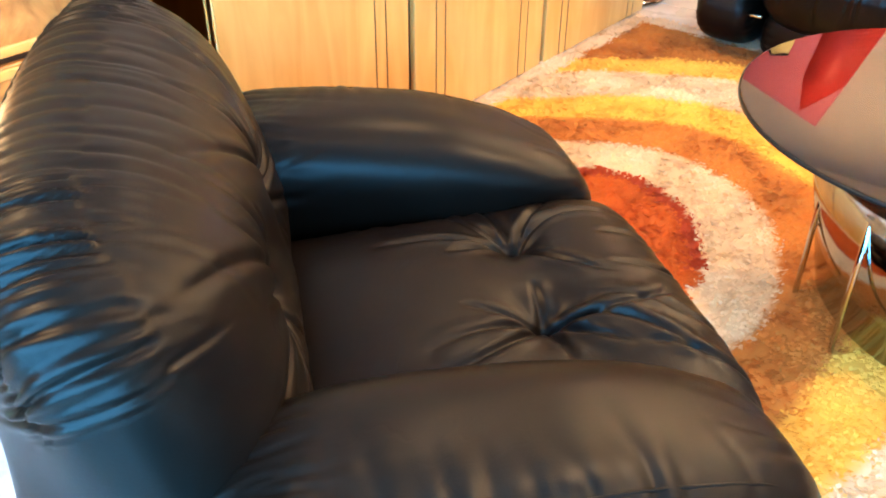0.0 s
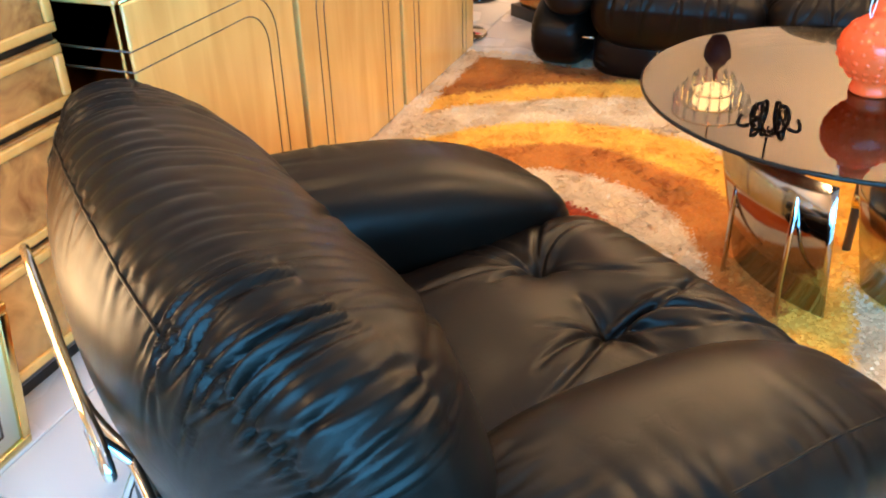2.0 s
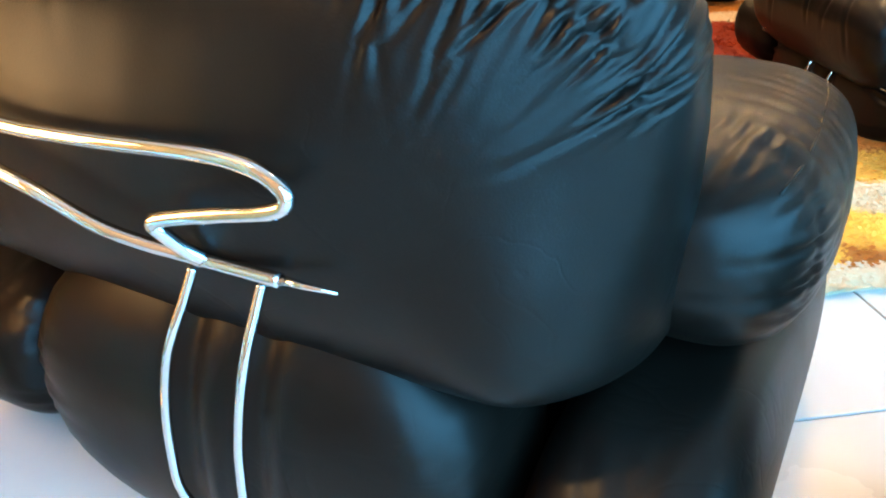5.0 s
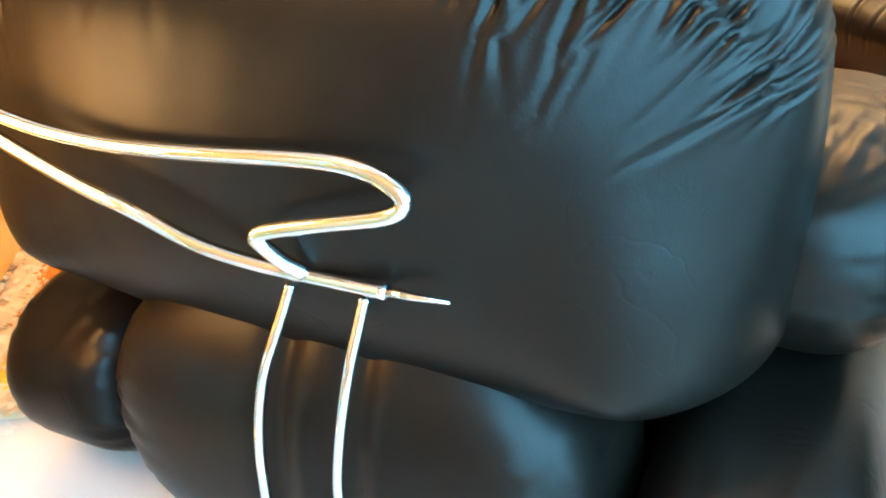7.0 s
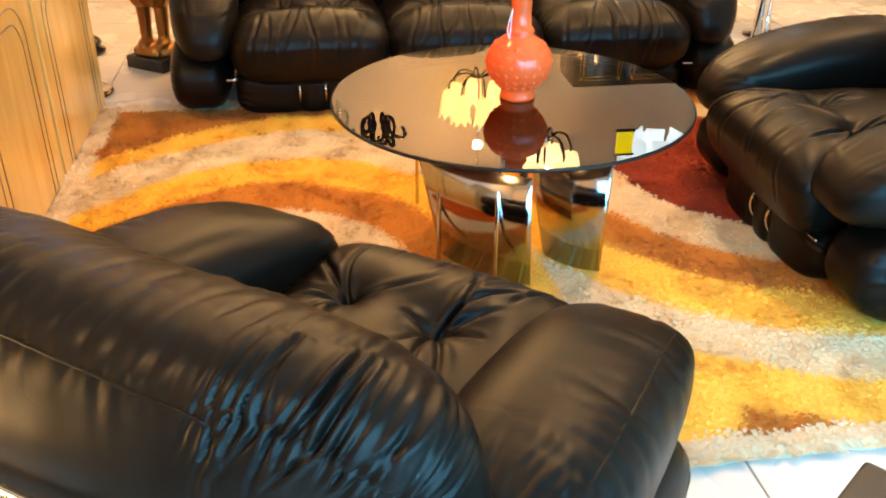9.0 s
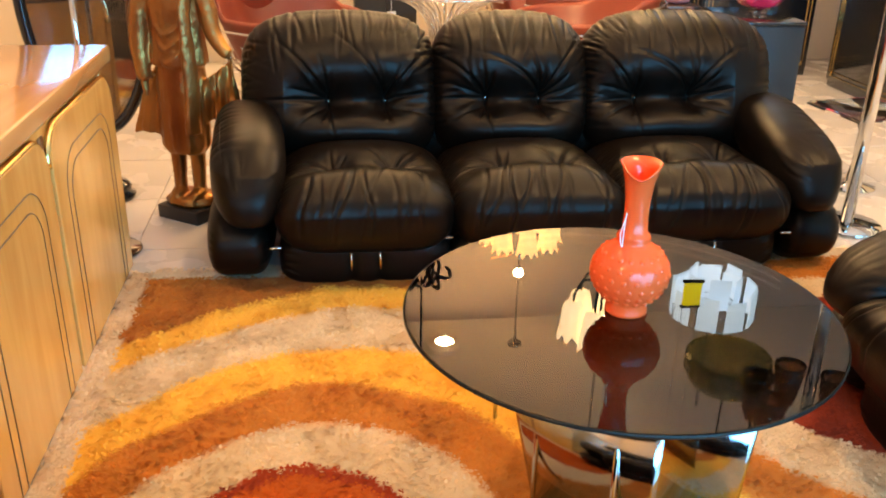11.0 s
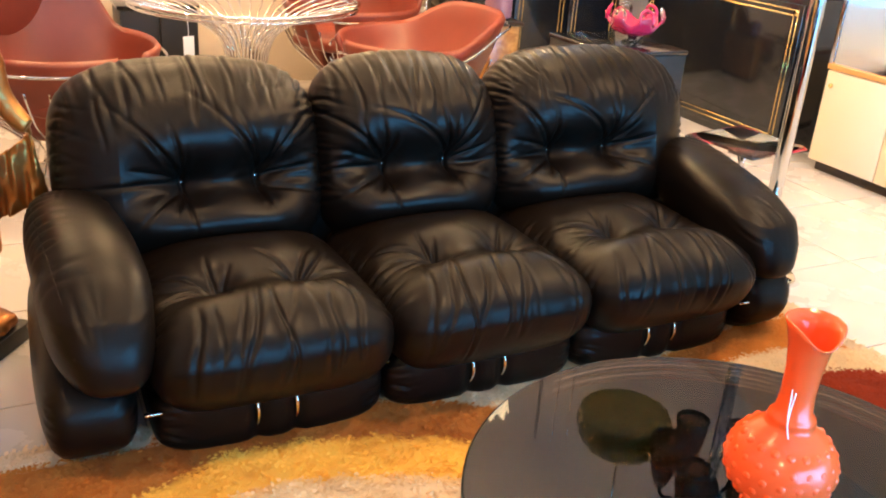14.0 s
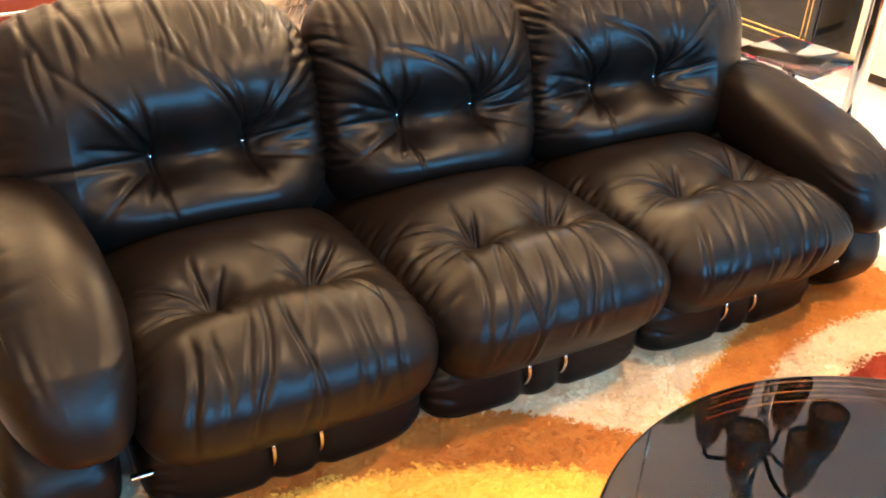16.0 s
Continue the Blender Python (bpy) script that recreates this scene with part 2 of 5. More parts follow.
def smooth_line(pts, steps=6, closed=False):
    """Catmull-Rom points through pts."""
    p = [Vector(q) for q in pts]
    n = len(p)
    out = []
    for i in range(n if closed else n - 1):
        a = p[(i - 1) % n] if closed or i > 0 else p[0]
        b, c = p[i], p[(i + 1) % n]
        d = p[(i + 2) % n] if closed or i + 2 < n else p[-1]
        for s in range(steps):
            t = s / steps
            out.append(0.5 * ((2 * b) + (c - a) * t + (2 * a - 5 * b + 4 * c - d) * t * t + (3 * b - a - 3 * c + d) * t ** 3))
    if not closed:
        out.append(p[-1])
    return out


def tube(pts, r, seg=10, closed=False, flat=1.0):
    """A round rod along pts; r may be a function of 0..1."""
    pts = [Vector(q) for q in pts]
    n = len(pts)
    bm = bmesh.new()
    rings = []
    side = None
    for i in range(n):
        a = pts[i - 1] if (i > 0 or closed) else pts[0]
        b = pts[(i + 1) % n] if (i < n - 1 or closed) else pts[-1]
        d = (b - a).normalized()
        if side is None:
            side = d.orthogonal().normalized()
        side = (side - d * side.dot(d)).normalized()
        up = d.cross(side)
        rr = r(i / (n - 1)) if callable(r) else r
        rings.append([bm.verts.new(pts[i] + rr * (math.cos(2 * math.pi * k / seg) * side + flat * math.sin(2 * math.pi * k / seg) * up)) for k in range(seg)])
    for i in range(n if closed else n - 1):
        p, q = rings[i], rings[(i + 1) % n]
        for k in range(seg):
            bm.faces.new((p[k], p[(k + 1) % seg], q[(k + 1) % seg], q[k]))
    if not closed:
        bm.faces.new(rings[0][::-1])
        bm.faces.new(rings[-1])
    bmesh.ops.recalc_face_normals(bm, faces=bm.faces[:])
    return bm


GRIDS = {}


def cube_grid(nx, ny, nz):
    """Points of a unit cube's skin with its quads."""
    key = (nx, ny, nz)
    if key in GRIDS:
        return GRIDS[key]
    ids, pts, quads = {}, [], []

    def vid(i, j, k):
        if (i, j, k) not in ids:
            ids[(i, j, k)] = len(pts)
            pts.append((2 * i / nx - 1, 2 * j / ny - 1, 2 * k / nz - 1))
        return ids[(i, j, k)]

    for i in range(nx):
        for j in range(ny):
            quads.append((vid(i, j, nz), vid(i + 1, j, nz), vid(i + 1, j + 1, nz), vid(i, j + 1, nz)))
            quads.append((vid(i, j, 0), vid(i, j + 1, 0), vid(i + 1, j + 1, 0), vid(i + 1, j, 0)))
    for i in range(nx):
        for k in range(nz):
            quads.append((vid(i, 0, k), vid(i + 1, 0, k), vid(i + 1, 0, k + 1), vid(i, 0, k + 1)))
            quads.append((vid(i, ny, k), vid(i, ny, k + 1), vid(i + 1, ny, k + 1), vid(i + 1, ny, k)))
    for j in range(ny):
        for k in range(nz):
            quads.append((vid(0, j, k), vid(0, j, k + 1), vid(0, j + 1, k + 1), vid(0, j + 1, k)))
            quads.append((vid(nx, j, k), vid(nx, j + 1, k), vid(nx, j + 1, k + 1), vid(nx, j, k + 1)))
    GRIDS[key] = (np.array(pts), np.array(quads))
    return GRIDS[key]


def normals_of(P, Q):
    n = np.cross(P[Q[:, 2]] - P[Q[:, 0]], P[Q[:, 3]] - P[Q[:, 1]])
    out = np.zeros_like(P)
    for k in range(4):
        np.add.at(out, Q[:, k], n)
    return out / np.maximum(np.linalg.norm(out, axis=1, keepdims=True), 1e-9)


def ripple(P, seed, scale):
    """Soft smooth unevenness from a few sine waves."""
    rs = np.random.RandomState(seed)
    s = np.zeros(len(P))
    for _ in range(7):
        k = rs.normal(size=3)
        k *= scale * rs.uniform(0.5, 1.4) / np.linalg.norm(k)
        s += np.sin(P @ k + rs.uniform(0, 6.3))
    return s / 4.0


def tuft(P, N, c, axis, e1, e2, depth, wide, folds, seed, amp=0.006, keep=0.15):
    """A button pull at c in the face that looks along axis, with the creases (angle, length, bend) that run from it."""
    rs = np.random.RandomState(seed)
    d = P - np.array(c)
    a, b = d @ np.array(e1), d @ np.array(e2)
    w = np.clip((N @ np.array(axis) - keep) / 0.35, 0, 1)
    r = np.sqrt(a * a + b * b) + 1e-6
    ang = np.arctan2(b, a)
    out = -depth * np.exp(-(r / wide) ** 1.1)
    for deg, reach, bend in folds:
        th = math.radians(deg + rs.normal(0, 5))
        bow = bend * rs.uniform(2.0, 4.5)
        da = (ang - th - bow * r + math.pi) % (2 * math.pi) - math.pi
        s = 2 * np.sin(0.5 * da) * r
        wd = 0.0042 + 0.012 * r
        f = np.clip(1 - (r / reach) ** 2, 0, 1) ** 0.8 * (1 - np.exp(-r / 0.014)) * (np.cos(da) > 0) * amp * rs.uniform(0.75, 1.25)
        out += f * (0.5 * np.exp(-((np.abs(s) - 2.7 * wd) / (1.9 * wd)) ** 2) - np.exp(-(s / wd) ** 2))
    return out * w


def gather(P, line, amp, pitch, width, seed, depth=1.0):
    """Uneven pleats across a seam line, with fine crimps where the thread pulls."""
    rs = np.random.RandomState(seed)
    flat = np.array((1, 1, depth))
    C = np.array((0.0, -0.05, 0.0))
    L = np.array([tuple(q) for q in line]) * flat
    P = P * flat
    seg = L[1:] - L[:-1]
    ln = np.linalg.norm(seg, axis=1)
    cum = np.concatenate([[0], np.cumsum(ln)])
    best = np.full(len(P), 1e9)
    along, inside = np.zeros(len(P)), np.zeros(len(P))
    for i in range(len(seg)):
        t = np.clip(((P - L[i]) @ seg[i]) / (ln[i] ** 2), 0, 1)
        near = L[i] + t[:, None] * seg[i]
        d = np.linalg.norm(P - near, axis=1)
        m = d < best
        best[m] = d[m]
        inside[m] = (np.linalg.norm(P[m] - C, axis=1) < np.linalg.norm(near[m] - C, axis=1)) * (depth < 1)
        along[m] = cum[i] + t[m] * ln[i]
    ends = np.clip(along / 0.05, 0, 1) * np.clip((cum[-1] - along) / 0.03, 0, 1)
    # pleats of uneven width, depth and length, each side of the seam with its own
    out = np.zeros(len(P))
    for side, reach in ((0, 1.0), (1, 0.45)):
        x, marks = 0.0, []
        while x < cum[-1]:
            marks.append((x, rs.uniform(0.45, 1.3), width * reach * rs.uniform(0.5, 1.5), rs.normal(0, 0.25)))
            x += pitch * rs.uniform(0.55, 1.6)
        on = inside == side if depth < 1 else np.ones(len(P), bool)
        if depth >= 1 and side:
            break
        for x0, a, far, slant in marks:
            off = along - x0 - slant * best
            wd = 0.16 * pitch + 0.035 * best
            near = on & (np.abs(off) < 5 * wd) & (best < 3 * far)
            fall = np.exp(-(best[near] / far) ** 1.6) * a
            q = off[near]
            w0 = wd[near]
            out[near] += amp * fall * (0.75 * np.exp(-((np.abs(q) - 2.2 * w0) / (1.5 * w0)) ** 2) - 1.25 * np.exp(-(q / w0) ** 2))
    crimp = 0.3 * amp * np.sin(along / pitch * 4 * math.pi + 2.2 * np.sin(along * 41 + seed)) * np.exp(-(best / 0.016) ** 2)
    return ends * (out + crimp - 0.55 * amp * np.exp(-(best / 0.009) ** 2))


def cushion(half, a=5.0, b=2.6, n=(40, 40, 20), warp=None, disp=()):
    """A stuffed leather form: a rounded block, bent by warp, then pulled by displacements along its skin."""
    C, Q = cube_grid(*n)
    C = np.tan(C * (math.pi / 4) * 0.999)
    x, y, z = np.abs(C[:, 0]), np.abs(C[:, 1]), np.abs(C[:, 2])
    r = ((x ** a + y ** a) ** (b / a) + z ** b) ** (-1.0 / b)
    P = C * r[:, None] * np.array(half)
    if warp:
        P = warp(P)
    N = normals_of(P, Q)
    total = np.zeros(len(P))
    for f in disp:
        total += f(P, N)
    P = P + N * total[:, None]
    return P, Q


def along_skin(P, line, off=0.001):
    """The line laid onto the nearest points of a form's skin."""
    pts = []
    for q in line:
        i = np.argsort(((P - np.array(tuple(q))) ** 2).sum(axis=1))[:4]
        pts.append(P[i].mean(axis=0))
    pts = np.array(pts)
    for _ in range(3):
        pts[1:-1] = 0.25 * pts[:-2] + 0.5 * pts[1:-1] + 0.25 * pts[2:]
    return [Vector(q) for q in pts]


def moved(PQ, loc, rx=0.0, rz=0.0):
    P, Q = PQ
    m = np.array(pose(*loc, rx, 0, rz))
    return P @ m[:3, :3].T + m[:3, 3], Q


# ---- black leather seating ----
SOFA_SEAT = (((-0.118, 0.098), ((-65, 0.17, 0.3), (-105, 0.19, -0.3), (-150, 0.22, 0.4), (180, 0.2, 0.3), (135, 0.25, -0.4), (98, 0.13, 0), (60, 0.1, 0.2), (-30, 0.09, 0))),
             ((0.116, 0.098), ((-45, 0.2, 0.3), (-82, 0.14, -0.3), (5, 0.2, 0.4), (35, 0.16, -0.3), (92, 0.12, 0.3), (140, 0.1, 0), (-15, 0.15, 0), (-125, 0.1, 0.3))))
CHAIR_SEAT = (((-0.128, 0.130), ((182, 0.17, 0.1), (152, 0.22, -0.4), (128, 0.2, -0.5), (268, 0.24, 0.3), (232, 0.16, -0.4), (4, 0.2, 0.5), (205, 0.12, 0), (285, 0.13, 0.4))),
              ((0.088, 0.118), ((88, 0.27, -0.5), (66, 0.26, 0.5), (36, 0.14, 0.2), (272, 0.2, 0.4), (302, 0.24, -0.4), (180, 0.09, 0.3), (250, 0.13, 0), (8, 0.1, 0))))


def seat_form(w, seed, front_folds, buttons, pull=0.006, groove=0.03, well=0.045, shape=(5.0, 2.12), hang=0.062, spread=0.0):
    """Seat cushion with two pulled buttons; its centre is the origin."""
    z = 0.125
    rs = np.random.RandomState(seed)
    yb = 0.5 * (buttons[0][0][1] + buttons[1][0][1])
    pleats = [(x + rs.normal(0, 0.012), rs.uniform(0.0, 0.09), rs.uniform(-0.07, 0.05), rs.uniform(0.35, 1.25), rs.uniform(0.0045, 0.0075), rs.normal(0, 0.18)) for x in np.linspace(-w * 0.72, w * 0.72, front_folds)]

    def front(P, N):
        """Pleats that start before the buttons and run down over the front."""
        run = (P[:, 1] - yb) - 0.9 * np.minimum(P[:, 2] - 0.09, 0)
        s = np.zeros(len(P))
        for x0, start, end, a, wd, slant in pleats:
            dx = P[:, 0] - x0 * (0.8 + 0.5 * np.clip(run, 0, 0.4)) - slant * (run - 0.2) + 0.006 * np.sin(run * 25 + x0 * 40)
            f = np.clip((run - 0.05 - start) / 0.06, 0, 1) * np.clip((P[:, 2] - end + 0.05) / 0.06, 0, 1) * (P[:, 1] > yb)
            s += a * f * (0.5 * np.exp(-((np.abs(dx) - 2.5 * wd) / (1.7 * wd)) ** 2) - np.exp(-(dx / wd) ** 2))
        return 0.62 * pull * s

    def warp(P):
        P = P.copy()
        t = np.clip((P[:, 1] + 0.35) / 0.7, 0, 1)
        up = np.clip(P[:, 2] / z, 0, 1)
        P[:, 2] += (0.022 * (1 - ((P[:, 0] / w) ** 2)) + 0.028 * t) * up - 0.01 * (1 - t)
        P[:, 2] -= hang * t ** 2 * np.clip(-P[:, 2] / z, 0, 1)
        P[:, 1] += 0.026 * t ** 3 * (1 - (P[:, 0] / w) ** 4) * np.clip(P[:, 2] / z + 0.8, 0, 1)
        P[:, 0] *= 1 + spread * np.clip((P[:, 1] - 0.2) / 0.17, 0, 1.2) ** 2
        # the pulled furrow from button to button, and the full lobe before it
        dy = P[:, 1] - yb
        span = np.clip(1 - (P[:, 0] / (0.86 * w)) ** 4, 0, 1)
        P[:, 2] += up * span * groove * (0.3 * np.exp(-((dy - 0.15) / 0.1) ** 2) + 0.3 * np.exp(-((dy + 0.2) / 0.12) ** 2) - np.exp(-(np.abs(dy) / np.where(dy > 0, 0.085, 0.09)) ** 1.8))
        return P

    ax, e1, e2 = (0, 0, 1), (1, 0, 0), (0, 1, 0)
    disp = [lambda P, N, c=c, folds=folds, k=k: tuft(P, N, (*c, z), ax, e1, e2, well, 0.042, folds, seed + 1 + k, pull) for k, (c, folds) in enumerate(buttons)]
    disp += [front, lambda P, N: 0.003 * ripple(P, seed, 13),
             lambda P, N: 0.0010 * ripple(P * np.array((1.0, 0.5, 0.6)), seed + 31, 80) * np.clip(0.4 + ripple(P, seed + 8, 14), 0, 1.4)]
    for sx in (-1, 1):
        edge = [(sx * (w - 0.012), y, 0.045) for y in np.linspace(-0.2, 0.34, 12)]
        disp.append(lambda P, N, edge=edge, sx=sx: gather(P, edge, 0.55 * pull, 0.04, 0.05, seed + 40 + sx))
    return cushion((w, 0.375, z), *shape, (176, 176, 40), warp, disp)


BACK_FOLDS = (((180, 0.28, 0.1), (206, 0.19, 0.2), (152, 0.17, 0.2), (134, 0.2, -0.3), (117, 0.34, 0.3), (92, 0.2, 0.1), (76, 0.12, 0.2), (262, 0.15, 0.3), (238, 0.1, 0)),
              ((118, 0.36, 0.3), (96, 0.24, 0.2), (68, 0.34, -0.3), (82, 0.17, 0), (42, 0.17, 0.2), (16, 0.18, 0.1), (-2, 0.2, 0.1), (-32, 0.19, 0.2), (180, 0.09, 0), (-75, 0.1, 0.2)))


def back_form(w, seed, lines=(), tall=0.3, ribs=0.003, dome=0.0, wrap=0.0, off=0.0, groove=0.0):
    """Back pillow, built lying: +z is the side one leans on, +y its top; off: where the middle of its buttons lies."""
    z = 0.19
    by = -0.045 if groove else -0.02
    ax, e1, e2 = (0, 0, 1), (1, 0, 0), (0, 1, 0)

    def warp(P):
        P = P.copy()
        t = P[:, 1] / 0.26
        P[:, 2] -= 0.05 * np.clip(t, 0, 2) ** 2 * np.clip((P[:, 2] + 0.12) / 0.2, 0, 1)
        P[:, 2] += wrap * (P[:, 0] / w) ** 2
        if wrap:
            rear = np.clip(-P[:, 2] / (0.8 * z), 0, 1)
            P[:, 2] += rear * (0.06 * np.clip((np.abs(P[:, 0]) / w - 0.4) / 0.6, 0, 1) ** 1.7 - 0.125 * np.exp(-((np.abs(P[:, 0]) - 0.45) / 0.13) ** 2 - ((P[:, 1] + 0.12) / np.where(P[:, 1] > -0.12, 0.18, 0.09)) ** 2))
        P[:, 1] += dome * (1 - (P[:, 0] / w) ** 2) * np.clip(P[:, 1] / tall, 0, 1)
        # the furrow that the buttons pull, with a full roll under it
        dy = P[:, 1] - by
        up = np.clip(P[:, 2] / (0.7 * z), 0, 1)
        span = np.clip(1 - ((P[:, 0] - off) / 0.30) ** 4, 0, 1)
        P[:, 2] += up * groove * (span * -1.0 * np.exp(-(np.abs(dy) / np.where(dy > 0, 0.075, 0.05)) ** 1.7) + (0.25 + 0.5 * span) * np.exp(-((dy + 0.135) / 0.075) ** 2) + 0.25 * np.exp(-((dy - 0.17) / 0.1) ** 2))
        return P

    rs = np.random.RandomState(seed + 5)
    xs = [(x + rs.normal(0, 0.015), rs.uniform(0.4, 1.3), rs.uniform(0.0045, 0.009), rs.uniform(0.06, 0.2), rs.normal(0, 0.16)) for x in np.linspace(-w * 0.85, w * 0.85, 19)]

    def top_folds(P, N):
        s = np.zeros(len(P))
        for x0, a, wd, start, slant in xs:
            wgt = np.clip((P[:, 1] - start) / 0.08, 0, 1) * np.clip(N[:, 2] * 1.2 + 0.5, 0, 1)
            dx = P[:, 0] - x0 - slant * (P[:, 1] - 0.1) - 0.005 * np.sin(30 * P[:, 1] + 50 * x0)
            s += a * wgt * (0.55 * np.exp(-((np.abs(dx) - 2.4 * wd) / (1.6 * wd)) ** 2) - np.exp(-(dx / wd) ** 2))
        return 1.5 * ribs * s

    deep = 0.055 if groove else 0.08
    disp = [lambda P, N, sx=sx, folds=folds, k=k: tuft(P, N, (off + sx * 0.118, by, z), ax, e1, e2, deep, 0.05, folds, seed + 1 + k, 0.0068) for k, (sx, folds) in enumerate(zip((-1, 1), BACK_FOLDS))]
    disp += [
        top_folds,
        lambda P, N: 0.004 * ripple(P, seed, 11),
        lambda P, N: 0.0011 * ripple(P * np.array((1.0, 0.45, 0.6)), seed + 31, 85) * np.clip(0.5 + ripple(P, seed + 8, 14), 0, 1.5),
    ]
    if groove:
        for sx in (-1, 1):
            edge = [(sx * (w - 0.02 - 0.05 * max(0, y / tall) ** 2), y, 0.07) for y in np.linspace(-0.2, 0.24, 14)]
            disp.append(lambda P, N, edge=edge, sx=sx: gather(P, edge, 0.0034, 0.034, 0.06, seed + 60 + sx))
    for line, amp, pitch, width in lines:
        disp.append(lambda P, N, line=line, amp=amp, pitch=pitch, width=width: gather(P, line, amp, pitch, width, seed, 0.35))
    return cushion((w, tall, z), 4.2 if groove else 5.0, 2.3, (260, 175, 60) if wrap else (216, 150, 44), warp, disp)


def pit(P, x, y):
    """The lowest of a form's skin points near x, y on its upper side."""
    near = np.where((P[:, 2] > 0) & (np.hypot(P[:, 0] - x, P[:, 1] - y) < 0.02))[0]
    return P[near[np.argmin(P[near, 2])]]


def arm_form(side, seed, half=0.152, drop=0.03, square=2.9):
    def warp(P):
        P = P.copy()
        t = P[:, 1] / 0.4
        P[:, 2] += (-0.055 * t - 0.055 * np.clip(t, 0, 1) ** 2) * np.clip((P[:, 2] + 0.12) / 0.24, 0, 1) - 0.012 * np.clip(t, 0, 1) ** 3
        P[:, 0] += -side * 0.02 * t
        P[:, 2] -= np.clip(-P[:, 2] / 0.118, 0, 1) * (0.045 + drop * np.clip(t, -0.9, 1))
        return P

    ends = [(x, -0.30 + 0.03 * abs(x), z) for x, z in ((-0.14, -0.1), (-0.13, 0.07), (-0.05, 0.155), (0.06, 0.155), (0.14, 0.07), (0.145, -0.1))]
    return cushion((half, 0.385, 0.118), square, 2.5, (48, 110, 48), warp, (
        lambda P, N: gather(P, ends, 0.0026, 0.018, 0.06, seed),
        lambda P, N: gather(P, [(side * 0.095, y, 0.1) for y in np.linspace(-0.32, 0.36, 9)], 0.0018, 0.045, 0.05, seed + 4),
        lambda P, N: gather(P, [(x, 0.345, z) for x, z in ((-0.15, -0.05), (-0.11, 0.05), (0.0, 0.08), (0.11, 0.05), (0.15, -0.05))], 0.0026, 0.03, 0.06, seed + 9),
        lambda P, N: 0.005 * ripple(P, seed, 13),
        lambda P, N: 0.0014 * ripple(P * np.array((0.5, 1.0, 0.6)), seed + 31, 70) * np.clip(0.5 + ripple(P, seed + 8, 14), 0, 1.5),
    ))


def roll_form(w, d, h, seed, pinch=(), pleats=True, a=4.0, b=2.3):
    """Low padded roll, long in x, pinched where the chrome straps hold it."""
    def warp(P):
        P = P.copy()
        P[:, 2] = np.where(P[:, 2] < -h * 0.86, -h * 0.86 + (P[:, 2] + h * 0.86) * 0.1, P[:, 2])
        return P

    def pin(P, N):
        s = np.zeros(len(P))
        for x0 in pinch:
            s += -0.012 * np.exp(-((P[:, 0] - x0) / 0.02) ** 2)
        return s

    disp = [pin, lambda P, N: 0.004 * ripple(P, seed, 12)]
    if pleats:
        for sx in (-1, 1):
            line = [(sx * w * 0.9, d * 1.0 * math.cos(q), h * math.sin(q)) for q in (-0.8, 0, 0.8, 1.6, 2.4, 3.14, 3.9)]
            disp.append(lambda P, N, line=line: gather(P, line, 0.005, 0.026, 0.035, seed + 2))
    return cushion((w, d, h), a, b, (64, 24, 30), warp, disp)


def strap(x, v, z0, z1, bulge):
    """A chrome band over a roll, at x; v: the roll's face, bulge: how far it stands out (sign gives the side)."""
    pts = []
    for i in range(13):
        t = i / 12
        pts.append((x, v + bulge * math.sin(math.pi * (0.08 + 0.84 * t)), z1 + (z0 - z1) * t))
    return tube(pts, 0.0052, 10)


